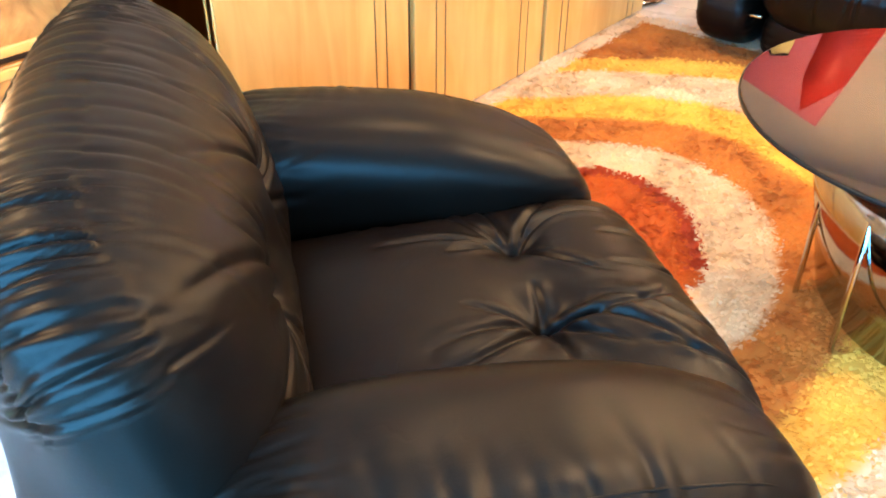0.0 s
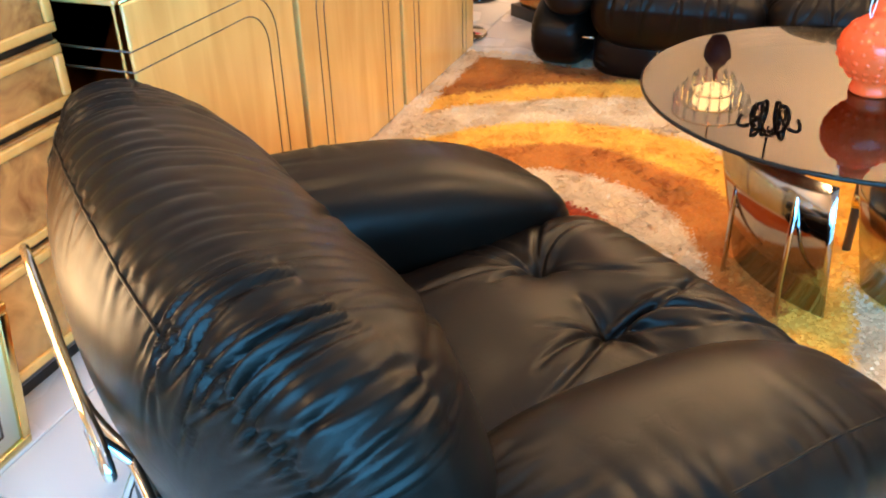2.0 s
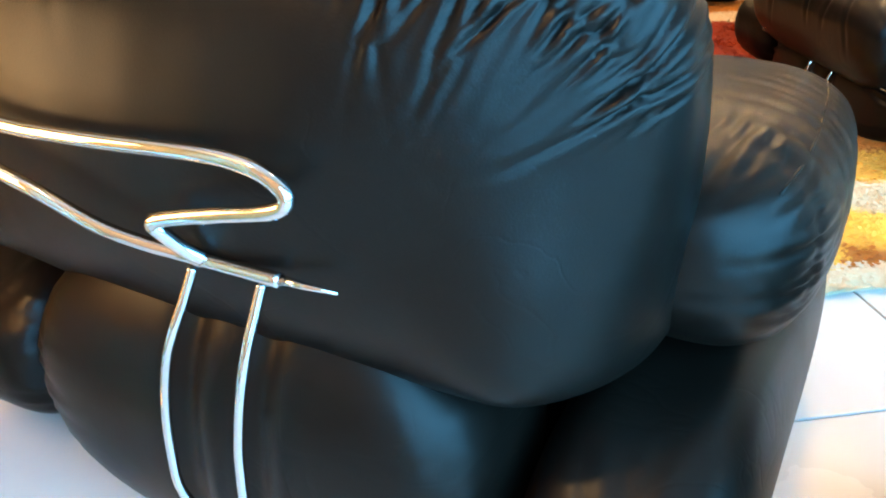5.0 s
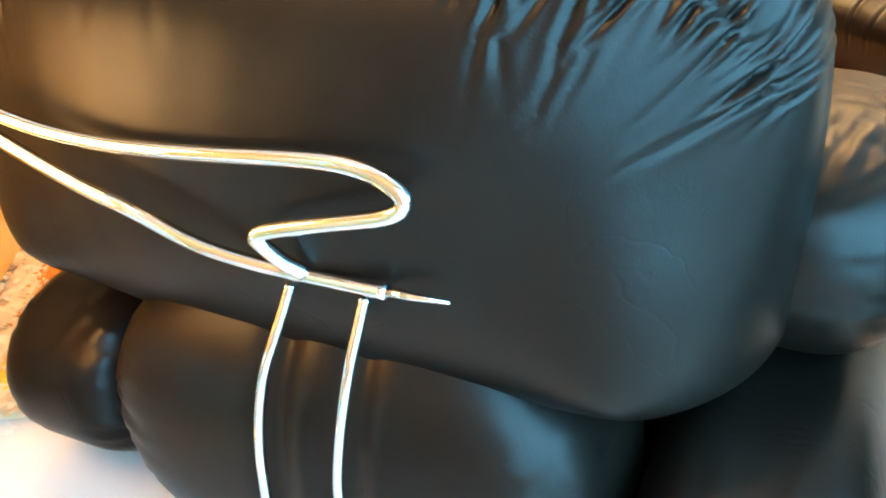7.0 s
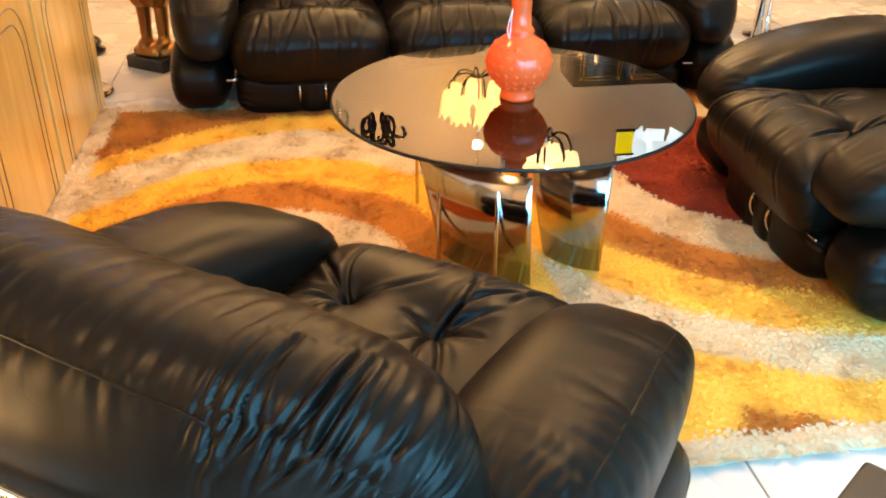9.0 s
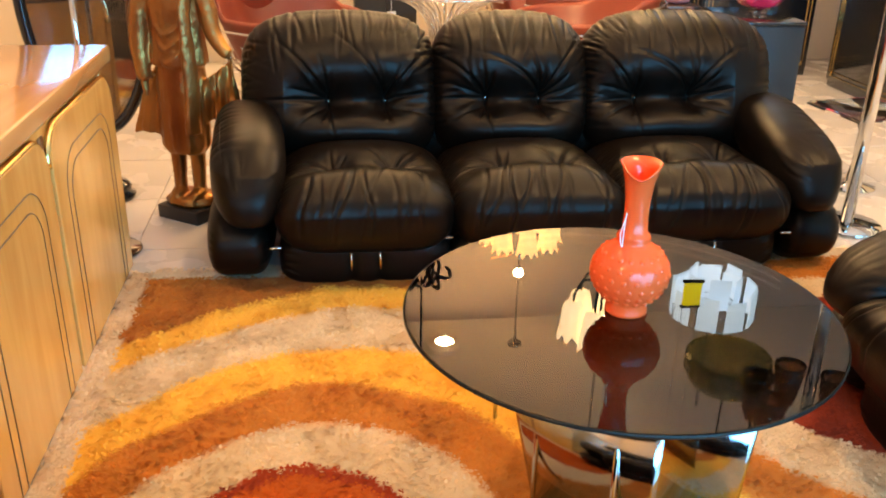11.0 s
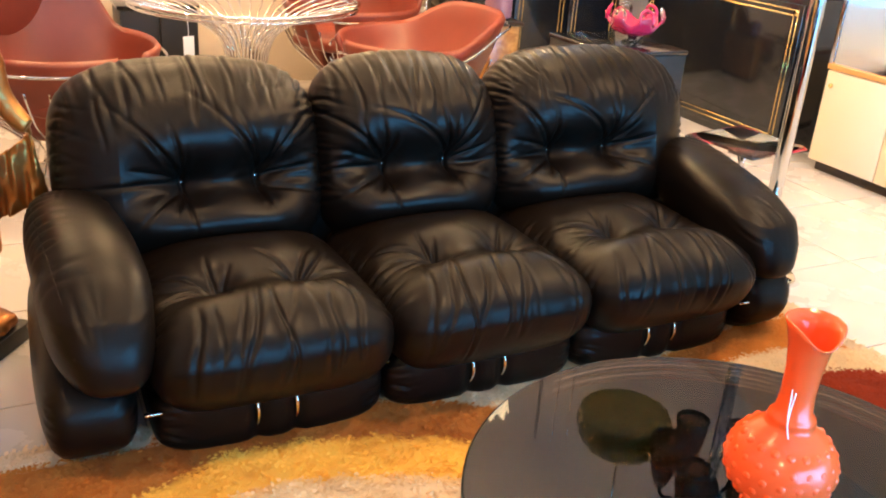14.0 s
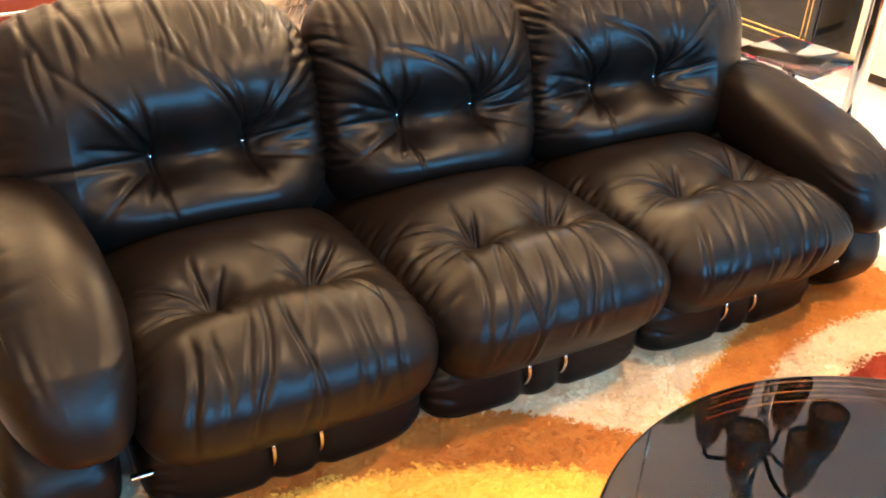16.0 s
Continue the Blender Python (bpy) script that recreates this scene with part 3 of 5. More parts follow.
def lounge(name, m, modules, mw, label, category, group, seed):
    """Padded leather seat of several modules between two arms: local +y is the front."""
    th = thing(name, m, label, category, group)
    half = modules * mw / 2
    for i in range(modules):
        cx = -half + mw * (i + 0.5)
        first, last = i == 0, i == modules - 1
        sd = seed + 17 * i
        single = modules == 1
        form = seat_form(mw / 2 + 0.008, sd, 5 if single else 9, CHAIR_SEAT if single else SOFA_SEAT, 0.0085 if single else 0.0072, 0.014 if single else 0.03, 0.06 if single else 0.078, (8.0, 2.9) if single else (7.0, 2.3), 0.062 if single else 0.105, 0.16 if single else 0.0)
        seat = part("seat", moved(form, (cx, 0.145, 0.30)), LEATHER, th)
        for c, _ in (CHAIR_SEAT if single else SOFA_SEAT):
            low_x, low_y, low_z = pit(form[0], *c)
            part("button", moved(cushion((0.009, 0.009, 0.005), 2, 2, (8, 8, 6)), (cx + low_x, 0.145 + low_y, 0.302 + low_z)), CHROME if single else LEATHER, seat, "small bright stud" if single else "")
        # the back reaches out over the arms at both ends
        lo = cx - mw / 2 - ((0.22 if modules == 1 else 0.185) if first else -0.002)
        hi = cx + mw / 2 + (0.142 if last else -0.002)
        bc, bw = (lo + hi) / 2, (hi - lo) / 2
        lines = []
        for sx, on in ((1, last), (-1, first)):
            if on:
                corner = [(sx * (bw - 0.265), 0.250, -0.10), (sx * (bw - 0.215), 0.247, -0.09), (sx * (bw - 0.146), 0.235, -0.085), (sx * (bw - 0.096), 0.210, -0.075), (sx * (bw - 0.05), 0.169, -0.064), (sx * (bw - 0.018), 0.105, -0.034)]
                lines.append((smooth_line(corner, 8), 0.0058 if modules == 1 else 0.004, 0.0165, 0.085))
        seam = [(x, 0.250, -0.098) for x in np.linspace(-(bw - 0.235), bw - 0.16, 70)]
        if modules == 1:
            lines.append((seam[::6], 0.0014, 0.045, 0.07))
        top, low = (0.878 if modules > 1 else 0.815), 0.29
        tall = (top - low) / 2 / 0.985
        form = back_form(bw + (0.012 if modules > 1 else 0), sd + 3, lines, tall, 0.0022 if modules > 1 else 0.001, 0.04 if modules > 1 else 0.0, 0.0 if modules > 1 else 0.03, bc - cx, 0.062 if modules > 1 else 0.0)
        back = part("backrest", moved(form, (bc, -0.285, (top + low) / 2), 76, 180), LEATHER, th)
        welt = tube(along_skin(form[0], seam), 0.0022, 8)
        welt.transform(pose(bc, -0.285, (top + low) / 2, 76, 0, 180))
        part("welt_seam", welt, LEATHER, back)
        back_m = np.array(pose(bc, -0.285, (top + low) / 2, 76, 0, 180))
        for sx in (-1, 1):
            at = back_m[:3, :3] @ (pit(form[0], bc - cx + sx * 0.118, -0.045 if modules > 1 else -0.02) + np.array((0, 0, 0.003))) + back_m[:3, 3]
            part("button", moved(cushion((0.0048, 0.0048, 0.004), 2, 2, (8, 8, 6)), tuple(at), -76), CHROME, back, "small bright stud")
        part("front_roll", moved(roll_form(mw / 2 - 0.001, 0.135, 0.108, sd + 5, (-0.054, 0.054), True, 5.0, 3.6), (cx, 0.315 if single else 0.297, 0.098)), LEATHER, th)
        part("rear_roll", moved(roll_form(mw / 2 + (0.006 if modules == 1 else 0), 0.16, 0.225, sd + 6, (-0.022, 0.072)), (cx + (0.006 if modules == 1 else 0), -0.30, 0.215)), LEATHER, th)
        for sx in (-1, 1):
            part("strap", strap(cx + sx * 0.054, 0.405 if single else 0.387, 0.05, 0.185 if single else 0.168, 0.045), CHROME, th, "chrome strap")
        for run in (((0.055, 0.491), (0.034, 0.45), (0.012, 0.41), (-0.005, 0.37), (-0.017, 0.31), (-0.020, 0.25), (-0.012, 0.19), (0.006, 0.12), (0.03, 0.06)), ((0.138, 0.496), (0.122, 0.46), (0.104, 0.42), (0.088, 0.37), (0.078, 0.31), (0.074, 0.26), (0.079, 0.20), (0.094, 0.13), (0.115, 0.06))):
            pts = [(cx + x + 0.012 - 0.38 * max(0.0, z - 0.39), -0.487 + 0.9 * max(0.0, 0.19 - z) ** 1.25 + 0.3 * max(0.0, z - 0.39), z - 0.24 * max(0.0, z - 0.39)) for x, z in run]
            part("strap", tube(smooth_line(pts, 5), 0.0056, 10), CHROME, th, "chrome strap")
        part("rear_frame", rear_tube(cx), CHROME, th, "bent chrome tube")
        if not last:
            part("clip", box(cx + mw / 2 - 0.002, cx + mw / 2 + 0.034, 0.407, 0.422, 0.187, 0.195, 0.003), CHROME, th, "small chrome clip")
    part("carcass", join(box(-half + 0.01, half - 0.01, -0.34, 0.30, 0.02, 0.215, 0.02), box(-half + 0.06, half - 0.06, -0.36, -0.22, 0.2155, 0.56 if modules > 1 else 0.41, 0.02)), LEATHER, th, "dark padded inner frame")
    for side in (-1, 1):
        form = arm_form(side, seed + 70 + side, square=3.9 if side < 0 else 3.0) if modules == 1 else arm_form(side, seed + 70 + side, 0.14, 0.085)
        arm = part("arm", moved(form, (side * (half + 0.105), 0.125, 0.456)), LEATHER, th)
        welt = tube(along_skin(form[0], [(side * 0.105, y, 0.1) for y in np.linspace(-0.33, 0.30, 40)] + [(side * 0.10, 0.36, 0.06), (side * 0.095, 0.39, 0.0), (side * 0.09, 0.385, -0.06)]), 0.0019, 8)
        welt.transform(pose(side * (half + 0.105), 0.125, 0.456))
        part("welt_seam", welt, LEATHER, arm)
        part("arm_roll", moved(roll_form(0.43, 0.124, 0.18, seed + 80 + side, (), True, 5.0), (side * (half + 0.14), 0.02, 0.158), 0, 90), LEATHER, th)
        part("clip", box(side * (half + 0.0) - 0.022, side * (half + 0.0) + 0.022, 0.44, 0.455, 0.178, 0.186, 0.003), CHROME, th, "small chrome clip")
    return th


def rear_tube(cx):
    """One bent rod: a flat loop against the back pillow, whose lower run ducks under the pillow as a bar."""
    y = -0.503
    run = [(0.14, -0.466, 0.487), (0.078, -0.467, 0.486), (0.03, -0.470, 0.487), (-0.005, -0.482, 0.495), (-0.05, -0.495, 0.509), (-0.115, y, 0.533), (-0.17, y, 0.545), (-0.23, y, 0.562), (-0.31, y, 0.589), (-0.345, y, 0.602), (-0.31, y, 0.609), (-0.22, y, 0.597), (-0.14, y, 0.594),
           (-0.07, y - 0.002, 0.598), (0.0, y - 0.002, 0.604), (0.10, y - 0.002, 0.614), (0.145, y, 0.612), (0.172, y, 0.603), (0.182, y, 0.591), (0.167, y, 0.577), (0.105, y, 0.559), (0.048, y, 0.542), (0.033, y, 0.534), (0.036, -0.498, 0.524), (0.044, -0.482, 0.502), (0.055, -0.470, 0.489)]
    bm = join(tube(smooth_line(run, 6), 0.0075, 10), tube([(0.135, -0.466, 0.487), (0.165, -0.465, 0.488), (0.20, -0.464, 0.490)], lambda t: 0.006 - 0.0045 * t, 8))
    for v in bm.verts:
        v.co.x += cx
    return bm


armchair = lounge("armchair", pose(-0.643, 1.008, 0, 0, 0, -38.5), 1, 0.62, "black leather armchair with buttoned cushions, chrome straps and tube frame", "armchair", "black leather suite", 11)
copy_thing(armchair, pose(1.20, 2.13, 0, 0, 0, 90))
sofa = lounge("sofa", pose(0.045, 3.86, 0, 0, 0, 180), 3, 0.653, "black leather three-seat sofa with buttoned cushions and chrome straps", "sofa", "black leather suite", 301)


# ---- rug ----
RX0, RX1, RY0, RY1 = -1.50, 1.47, 1.17, 3.60


def rug_colour(x, y):
    """Colour of the rings at a place: two targets whose outer bands meet."""
    wob = 0.025 * noise.noise((x * 4, y * 4, 3)) + 0.012 * noise.noise((x * 17, y * 17, 7))
    if x < RX0 + 0.075 or x > RX1 - 0.075 or y < RY0 + 0.07 or y > RY1 - 0.085:
        e = min(x - RX0 - 0.075, RX1 - 0.075 - x, y - RY0 - 0.07, RY1 - 0.085 - y)
        if e + 0.3 * wob < 0:
            return (0.72, 0.55, 0.36)
    da = math.hypot((x + 0.85) / 0.84, y - 1.87) + wob
    if y > 1.9:
        da /= 1 + 0.085 * min(1, max(0, (x + 0.95) / 0.9)) * min(1, (y - 1.9) / 1.2)
    da *= 1 + 0.11 * min(1, max(0, (-0.8 - x) / 0.55)) * min(1, max(0, (y - 1.9) / 0.6))
    db = math.hypot(x - 1.05, (y - 2.72) * (1 + 0.3 * min(1, max(0, (y - 2.72) / 0.25)))) + wob

    def index(d, radii):
        k = 0.0
        prev = 0.0
        for r in radii:
            if d < r:
                return k + (d - prev) / (r - prev)
            prev, k = r, k + 1
        return k + min(0.99, (d - prev) / 0.5)

    ia, ib = index(da, (0.46, 0.66, 0.87, 1.07, 1.34, 1.50)), index(db, (0.58, 0.80, 0.98, 1.20, 1.38, 1.56))
    cols = ((0.52, 0.10, 0.013), (0.70, 0.515, 0.31), (0.56, 0.19, 0.032), (0.86, 0.48, 0.075), (0.72, 0.545, 0.34), (0.86, 0.49, 0.08), (0.48, 0.165, 0.03))
    near_b = ib < ia
    i = min(ia, ib)
    if y > 2.75 and db > 0.98 and x > -0.4:
        i = 6.5 if da < 1.66 and da > 1.5 else (4.5 if da >= 1.66 else ia)
    elif y > 2.75 and ib >= 2 and ia < 6:
        i = ia
    if x > 0.95 + 0.6 * (3.5 - y) and y > 3.33 + wob:
        i = 2.4
    c = cols[min(6, int(i))]
    if near_b and i < 1:
        c = (0.26, 0.03, 0.010)
    elif i < 1 and i > 0.9 and y > 2.0:
        c = (0.36, 0.045, 0.012)
    # the dye softens from band to band
    f = i - int(i)
    if f > 0.86 and int(i) < 6 and int(i) not in (0,):
        t = (f - 0.86) / 0.28
        d = cols[min(6, int(i) + 1)]
        c = tuple(p * (1 - t) + q * t for p, q in zip(c, d))
    v = 1 + 0.10 * noise.noise((x * 9, y * 9, 1)) + 0.08 * noise.noise((x * 40, y * 40, 2))
    return tuple(min(0.9, p * v) for p in c)


def rug():
    rs = random.Random(5)
    vs, fs, cs = [], [], []
    nx, ny = 210, 172
    for j in range(ny + 1):
        for i in range(nx + 1):
            x, y = RX0 + (RX1 - RX0) * i / nx, RY0 + (RY1 - RY0) * j / ny
            edge = min(i, nx - i, j, ny - j)
            z = 0.004 if edge == 0 else 0.0195 + 0.004 * noise.noise((x * 30, y * 30, 0))
            if edge == 0:
                x += 0.008 * noise.noise((x * 20, y * 20, 5))
                y += 0.008 * noise.noise((x * 20, y * 20, 9))
            vs.append((x, y, z))
            cs.append(tuple(min(0.92, 1.06 * c) for c in rug_colour(x, y)))
    for j in range(ny):
        for i in range(nx):
            k = j * (nx + 1) + i
            fs.append((k, k + 1, k + nx + 2, k + nx + 1))
    for _ in range(150000):
        x, y = rs.uniform(RX0 - 0.004, RX1 + 0.004), rs.uniform(RY0 - 0.004, RY1 + 0.004)
        a = 6.0 * noise.noise((x * 5, y * 5, 4)) + rs.gauss(0, 0.9)
        lean = rs.uniform(0.012, 0.026)
        h = rs.uniform(0.0195, 0.0245)
        w = rs.uniform(0.0042, 0.0072)
        tx, ty = math.cos(a), math.sin(a)
        c = rug_colour(min(max(x, RX0), RX1), min(max(y, RY0), RY1))
        g = rs.uniform(0.95, 1.05)
        c = tuple(min(0.92, 1.08 * q * g) for q in c)
        k = len(vs)
        vs += [(x - ty * w, y + tx * w, 0.012), (x + ty * w, y - tx * w, 0.012), (x + tx * lean + ty * w * 0.8, y + ty * lean - tx * w * 0.8, h), (x + tx * lean - ty * w * 0.8, y + ty * lean + tx * w * 0.8, h * 0.97)]
        cs += [c] * 4
        fs.append((k, k + 1, k + 2, k + 3))
    m = bpy.data.materials.new("shag_pile")
    m.use_nodes = True
    b = m.node_tree.nodes["Principled BSDF"]
    at = m.node_tree.nodes.new("ShaderNodeAttribute")
    at.attribute_name = "dye"
    m.node_tree.links.new(at.outputs["Color"], b.inputs["Base Color"])
    b.inputs["Roughness"].default_value = 0.9
    b.inputs["Sheen Weight"].default_value = 0.05
    b.inputs["Specular IOR Level"].default_value = 0.2
    # light passes through the wool
    tr, mx = m.node_tree.nodes.new("ShaderNodeBsdfTranslucent"), m.node_tree.nodes.new("ShaderNodeMixShader")
    mx.inputs[0].default_value = 0.42
    m.node_tree.links.new(at.outputs["Color"], tr.inputs["Color"])
    m.node_tree.links.new(b.outputs[0], mx.inputs[1])
    m.node_tree.links.new(tr.outputs[0], mx.inputs[2])
    m.node_tree.links.new(mx.outputs[0], m.node_tree.nodes["Material Output"].inputs["Surface"])
    ob = part("rug", (vs, fs), m)
    col = ob.data.color_attributes.new("dye", "FLOAT_COLOR", "POINT")
    col.data.foreach_set("color", np.array([(*c, 1.0) for c in cs], dtype=np.float32).ravel())
    return tagged(ob, "shag rug with orange, yellow, cream and red rings on the tiles", "rug")


rug()


# ---- round table with vase ----
TX, TY, TZ, TR = -0.012, 2.336, 0.449, 0.546


def round_table():
    th = thing("coffee_table", pose(TX, TY, 0), "round smoked-glass coffee table on curved mirror-steel sheets and rods", "table")
    part("glass_top", lathe([(0.0, TZ - 0.012), (TR - 0.003, TZ - 0.012), (TR - 0.0005, TZ - 0.009), (TR - 0.0005, TZ - 0.003), (TR - 0.003, TZ), (0.0, TZ)], 128), SMOKED, th, "smoked glass top", smooth=False).visible_shadow = False
    part("edge", lathe([(TR - 0.001, TZ - 0.0105), (TR + 0.002, TZ - 0.009), (TR + 0.002, TZ - 0.003), (TR - 0.001, TZ - 0.0015)], 128), SMOKED_EDGE, th, "dark polished edge")

    def sheet(cx, cy, r, a0, a1, z0, z1, lean=0.0):
        bm = bmesh.new()
        rows = []
        for i in range(25):
            a = math.radians(a0 + (a1 - a0) * i / 24)
            rows.append([bm.verts.new((cx + (r + q + lean * (z - z0)) * math.cos(a), cy + (r + q + lean * (z - z0)) * math.sin(a), z)) for q, z in ((0, z0), (0, z1), (0.004, z1), (0.004, z0))])
        for p, q in zip(rows, rows[1:]):
            for k in range(4):
                bm.faces.new((p[k], p[(k + 1) % 4], q[(k + 1) % 4], q[k]))
        bm.faces.new(rows[0])
        bm.faces.new(rows[-1][::-1])
        bmesh.ops.recalc_face_normals(bm, faces=bm.faces[:])
        return bm

    part("base_sheet", sheet(0.165, -0.004, 0.44, 204, 246, 0.022, 0.40, 0.24), STEEL, th, "curved mirror-steel sheet")
    part("base_sheet", sheet(0.26, -0.159, 0.20, 200, 255, 0.022, 0.41, 0.22), STEEL, th, "curved mirror-steel sheet")
    for x, y in ((-0.26, -0.264), (-0.125, -0.429), (0.18, -0.169), (0.08, 0.191), (-0.27, 0.171)):
        rod = part("leg", tube([(x, y, 0.02), (x, y, TZ - 0.02)], 0.0065, 12), CHROME, th, "thin chrome rod")
        part("pad", lathe([(0.0, TZ - 0.034), (0.012, TZ - 0.034), (0.042, TZ - 0.02), (0.048, TZ - 0.0125), (0.0, TZ - 0.0125)], 28, x, y), CLEAR, rod, "clear round pad")
    part("centre_post", lathe([(0.011, 0.02), (0.012, 0.16), (0.016, 0.28), (0.024, TZ - 0.013), (0.0, TZ - 0.013)], 20, 0.04, -0.049), DARKWOOD, th, "dark tapered wooden post")
    part("ferrule", lathe([(0.0, 0.15), (0.0135, 0.15), (0.0135, 0.19), (0.0, 0.19)], 20, 0.04, -0.049), BRASS, th, "brass ring")
    part("brace", tube([(-0.26, -0.264, 0.2), (-0.12, -0.13, 0.30), (0.04, -0.049, 0.31), (0.18, -0.169, 0.2)], 0.004, 8), CHROME, th)
    return th


round_table()

tag = thing("price_tag", pose(0.215, 2.17, 0, 0, 0, 25), "white price tag with a blue print tied to the table rod", "tag")
part("card", box(-0.024, 0.03, -0.0015, 0.0015, 0.075, 0.135, 0.001), PAPER, tag)
part("printed_mark", box(-0.008, 0.016, -0.0045, -0.002, 0.095, 0.12, 0.0), BLUE_PRINT, tag)
part("string", tube([(0.0, 0, 0.135), (-0.004, 0.012, 0.155), (-0.012, 0.03, 0.165)], 0.0012, 6), PAPER, tag)


def vase():
    th = thing("vase", pose(0.002, 2.324, TZ + 0.0005), "orange-red opal glass bottle vase with raised hobnails", "vase")
    prof = [(0.0, 0.0), (0.043, 0.0), (0.047, 0.004), (0.046, 0.012), (0.042, 0.026), (0.046, 0.036), (0.066, 0.056), (0.080, 0.078), (0.0865, 0.105), (0.084, 0.132), (0.074, 0.155), (0.056, 0.175), (0.040, 0.188), (0.034, 0.196), (0.037, 0.203), (0.034, 0.210),
            (0.0275, 0.218), (0.0255, 0.25), (0.0265, 0.29), (0.031, 0.33), (0.039, 0.362), (0.0435, 0.374), (0.041, 0.376), (0.034, 0.352), (0.024, 0.31), (0.021, 0.25), (0.0, 0.24)]
    bm = lathe([(1.14 * r, z if z < 0.2 else 0.2 + 1.1 * (z - 0.2)) for r, z in prof], 64)
    for v in bm.verts:
        if v.co.z > 0.35:
            v.co.z -= 0.03 * max(0, math.cos(math.atan2(v.co.y, v.co.x) + 1.9)) ** 3 * (v.co.z - 0.35) / 0.04
    part("body", bm, VASE, th)
    nail = bmesh.new()
    bmesh.ops.create_uvsphere(nail, u_segments=8, v_segments=6, radius=0.0105)
    nail = part("hobnail", nail, VASE, th).data
    bpy.data.objects.remove(bpy.data.objects["hobnail"])
    for row, (r, z, n) in enumerate(((0.060, 0.049, 16), (0.075, 0.069, 18), (0.084, 0.091, 20), (0.0865, 0.114, 20), (0.081, 0.137, 20), (0.068, 0.160, 18))):
        for i in range(n):
            a = 2 * math.pi * (i + 0.5 * (row % 2)) / n
            ob = new("hobnail", nail)
            ob.parent = th
            ob.location = ((1.14 * r - 0.0080) * math.cos(a), (1.14 * r - 0.0080) * math.sin(a), z)
    part("tag_string", tube(smooth_line([(-0.03, -0.02, 0.27), (-0.045, -0.03, 0.22), (-0.04, -0.035, 0.19), (-0.034, -0.02, 0.215), (-0.028, -0.01, 0.27)], 6), 0.0012, 6), PAPER, th)


vase()


# ---- sideboard ----
def sideboard():
    fx, y0, y1 = -1.525, 1.463, 3.675
    th = thing("sideboard", pose(0, 0, 0), "long golden maple sideboard with arched doors and dark inlaid lines", "sideboard")
    part("body", box(-2.02, fx - 0.001, y0, y1 - 0.01, 0.014, 0.785, 0.006), MAPLE, th)
    part("plinth", box(-2.0, fx - 0.006, y0 + 0.02, y1 - 0.03, 0.0, 0.014, 0.002), INLAY, th, "dark recessed plinth")
    part("top", box(-2.05, fx + 0.03, y0 - 0.03, y1 + 0.02, 0.805, 0.865, 0.008, 3), MAPLE_TOP, th, "glossy golden maple top")
    part("shadow_rail", box(-2.01, fx - 0.006, y0 + 0.01, y1 - 0.02, 0.785, 0.806, 0.0), INLAY, th, "dark rail under the top")

    def outline(ya, yb, zb, zt, r, left=True, right=True):
        pts = [(ya, zb)]
        if left:
            pts += [(ya + r - r * math.cos(q), zt - r + r * math.sin(q)) for q in [math.pi / 2 * k / 10 for k in range(11)]]
        else:
            pts.append((ya, zt))
        if right:
            pts += [(yb - r + r * math.sin(q), zt - r + r * math.cos(q)) for q in [math.pi / 2 * k / 10 for k in range(11)]]
        else:
            pts.append((yb, zt))
        pts.append((yb, zb))
        return pts

    gaps = [y0, 2.157, 2.889, y1]
    for i in range(3):
        ya, yb = gaps[i] + (0.0 if i == 0 else 0.013), gaps[i + 1] - (0.0 if i == 2 else 0.013)
        pts = outline(ya, yb, 0.016, 0.775, 0.11, i > 0)
        bm = bmesh.new()
        front = [bm.verts.new((fx + 0.022, y, z)) for y, z in pts]
        rear = [bm.verts.new((fx, y, z)) for y, z in pts]
        bm.faces.new(front)
        bm.faces.new(rear[::-1])
        n = len(pts)
        for k in range(n):
            bm.faces.new((front[k], rear[k], rear[(k + 1) % n], front[(k + 1) % n]))
        bmesh.ops.recalc_face_normals(bm, faces=bm.faces[:])
        bmesh.ops.bevel(bm, geom=[e for e in bm.edges if all(abs(v.co.x - fx - 0.022) < 1e-5 for v in e.verts)], offset=0.006, segments=3, affect="EDGES", profile=0.5)
        door = part("door", bm, MAPLE, th, smooth=False)
        # brass-bright rounded edge along the door's head
        head = [(fx + 0.012, y, z + 0.001) for y, z in pts[1:-1]]
        part("edge_strip", tube(head, 0.0105, 8, flat=0.5), BRASS, door, "brass-edged door head")
        for inset in (0.10, 0.145):
            la = ya - 0.02 if i == 0 else ya + inset
            ln = outline(la, yb - inset, 0.02, 0.775 - inset - (0.0 if inset < 0.12 else 0.002), 0.13 if inset < 0.12 else 0.10, i > 0, True)
            if i == 0:
                ln = [(ya + 0.001, 0.775 - inset)] + [q for q in ln[2:]]
            part("inlay_line", tube([(fx + 0.0222, y, z) for y, z in ln], 0.0022, 6, flat=0.6), INLAY, door, "thin dark inlay")
            if i == 0:
                part("inlay_line", tube([(fx + 0.02, y0 - 0.0005, 0.775 - inset), (-1.78, y0 - 0.0005, 0.775 - inset), (-2.0, y0 - 0.0005, 0.775 - inset)], 0.003, 6), INLAY, th, "thin dark inlay")
    # Dark strips put the shade of the door gaps into colour.
    for y in gaps[1:3]:
        part("gap_shade", box(fx - 0.0005, fx + 0.004, y - 0.02, y + 0.02, 0.016, 0.76, 0.0), INLAY, th, "dark strip that colours in the shade of the recess between the doors")
    part("end_panel", box(-2.02, fx + 0.021, y0 - 0.0, y0 + 0.012, 0.016, 0.774, 0.003), MAPLE, th)
    return th


sideboard()


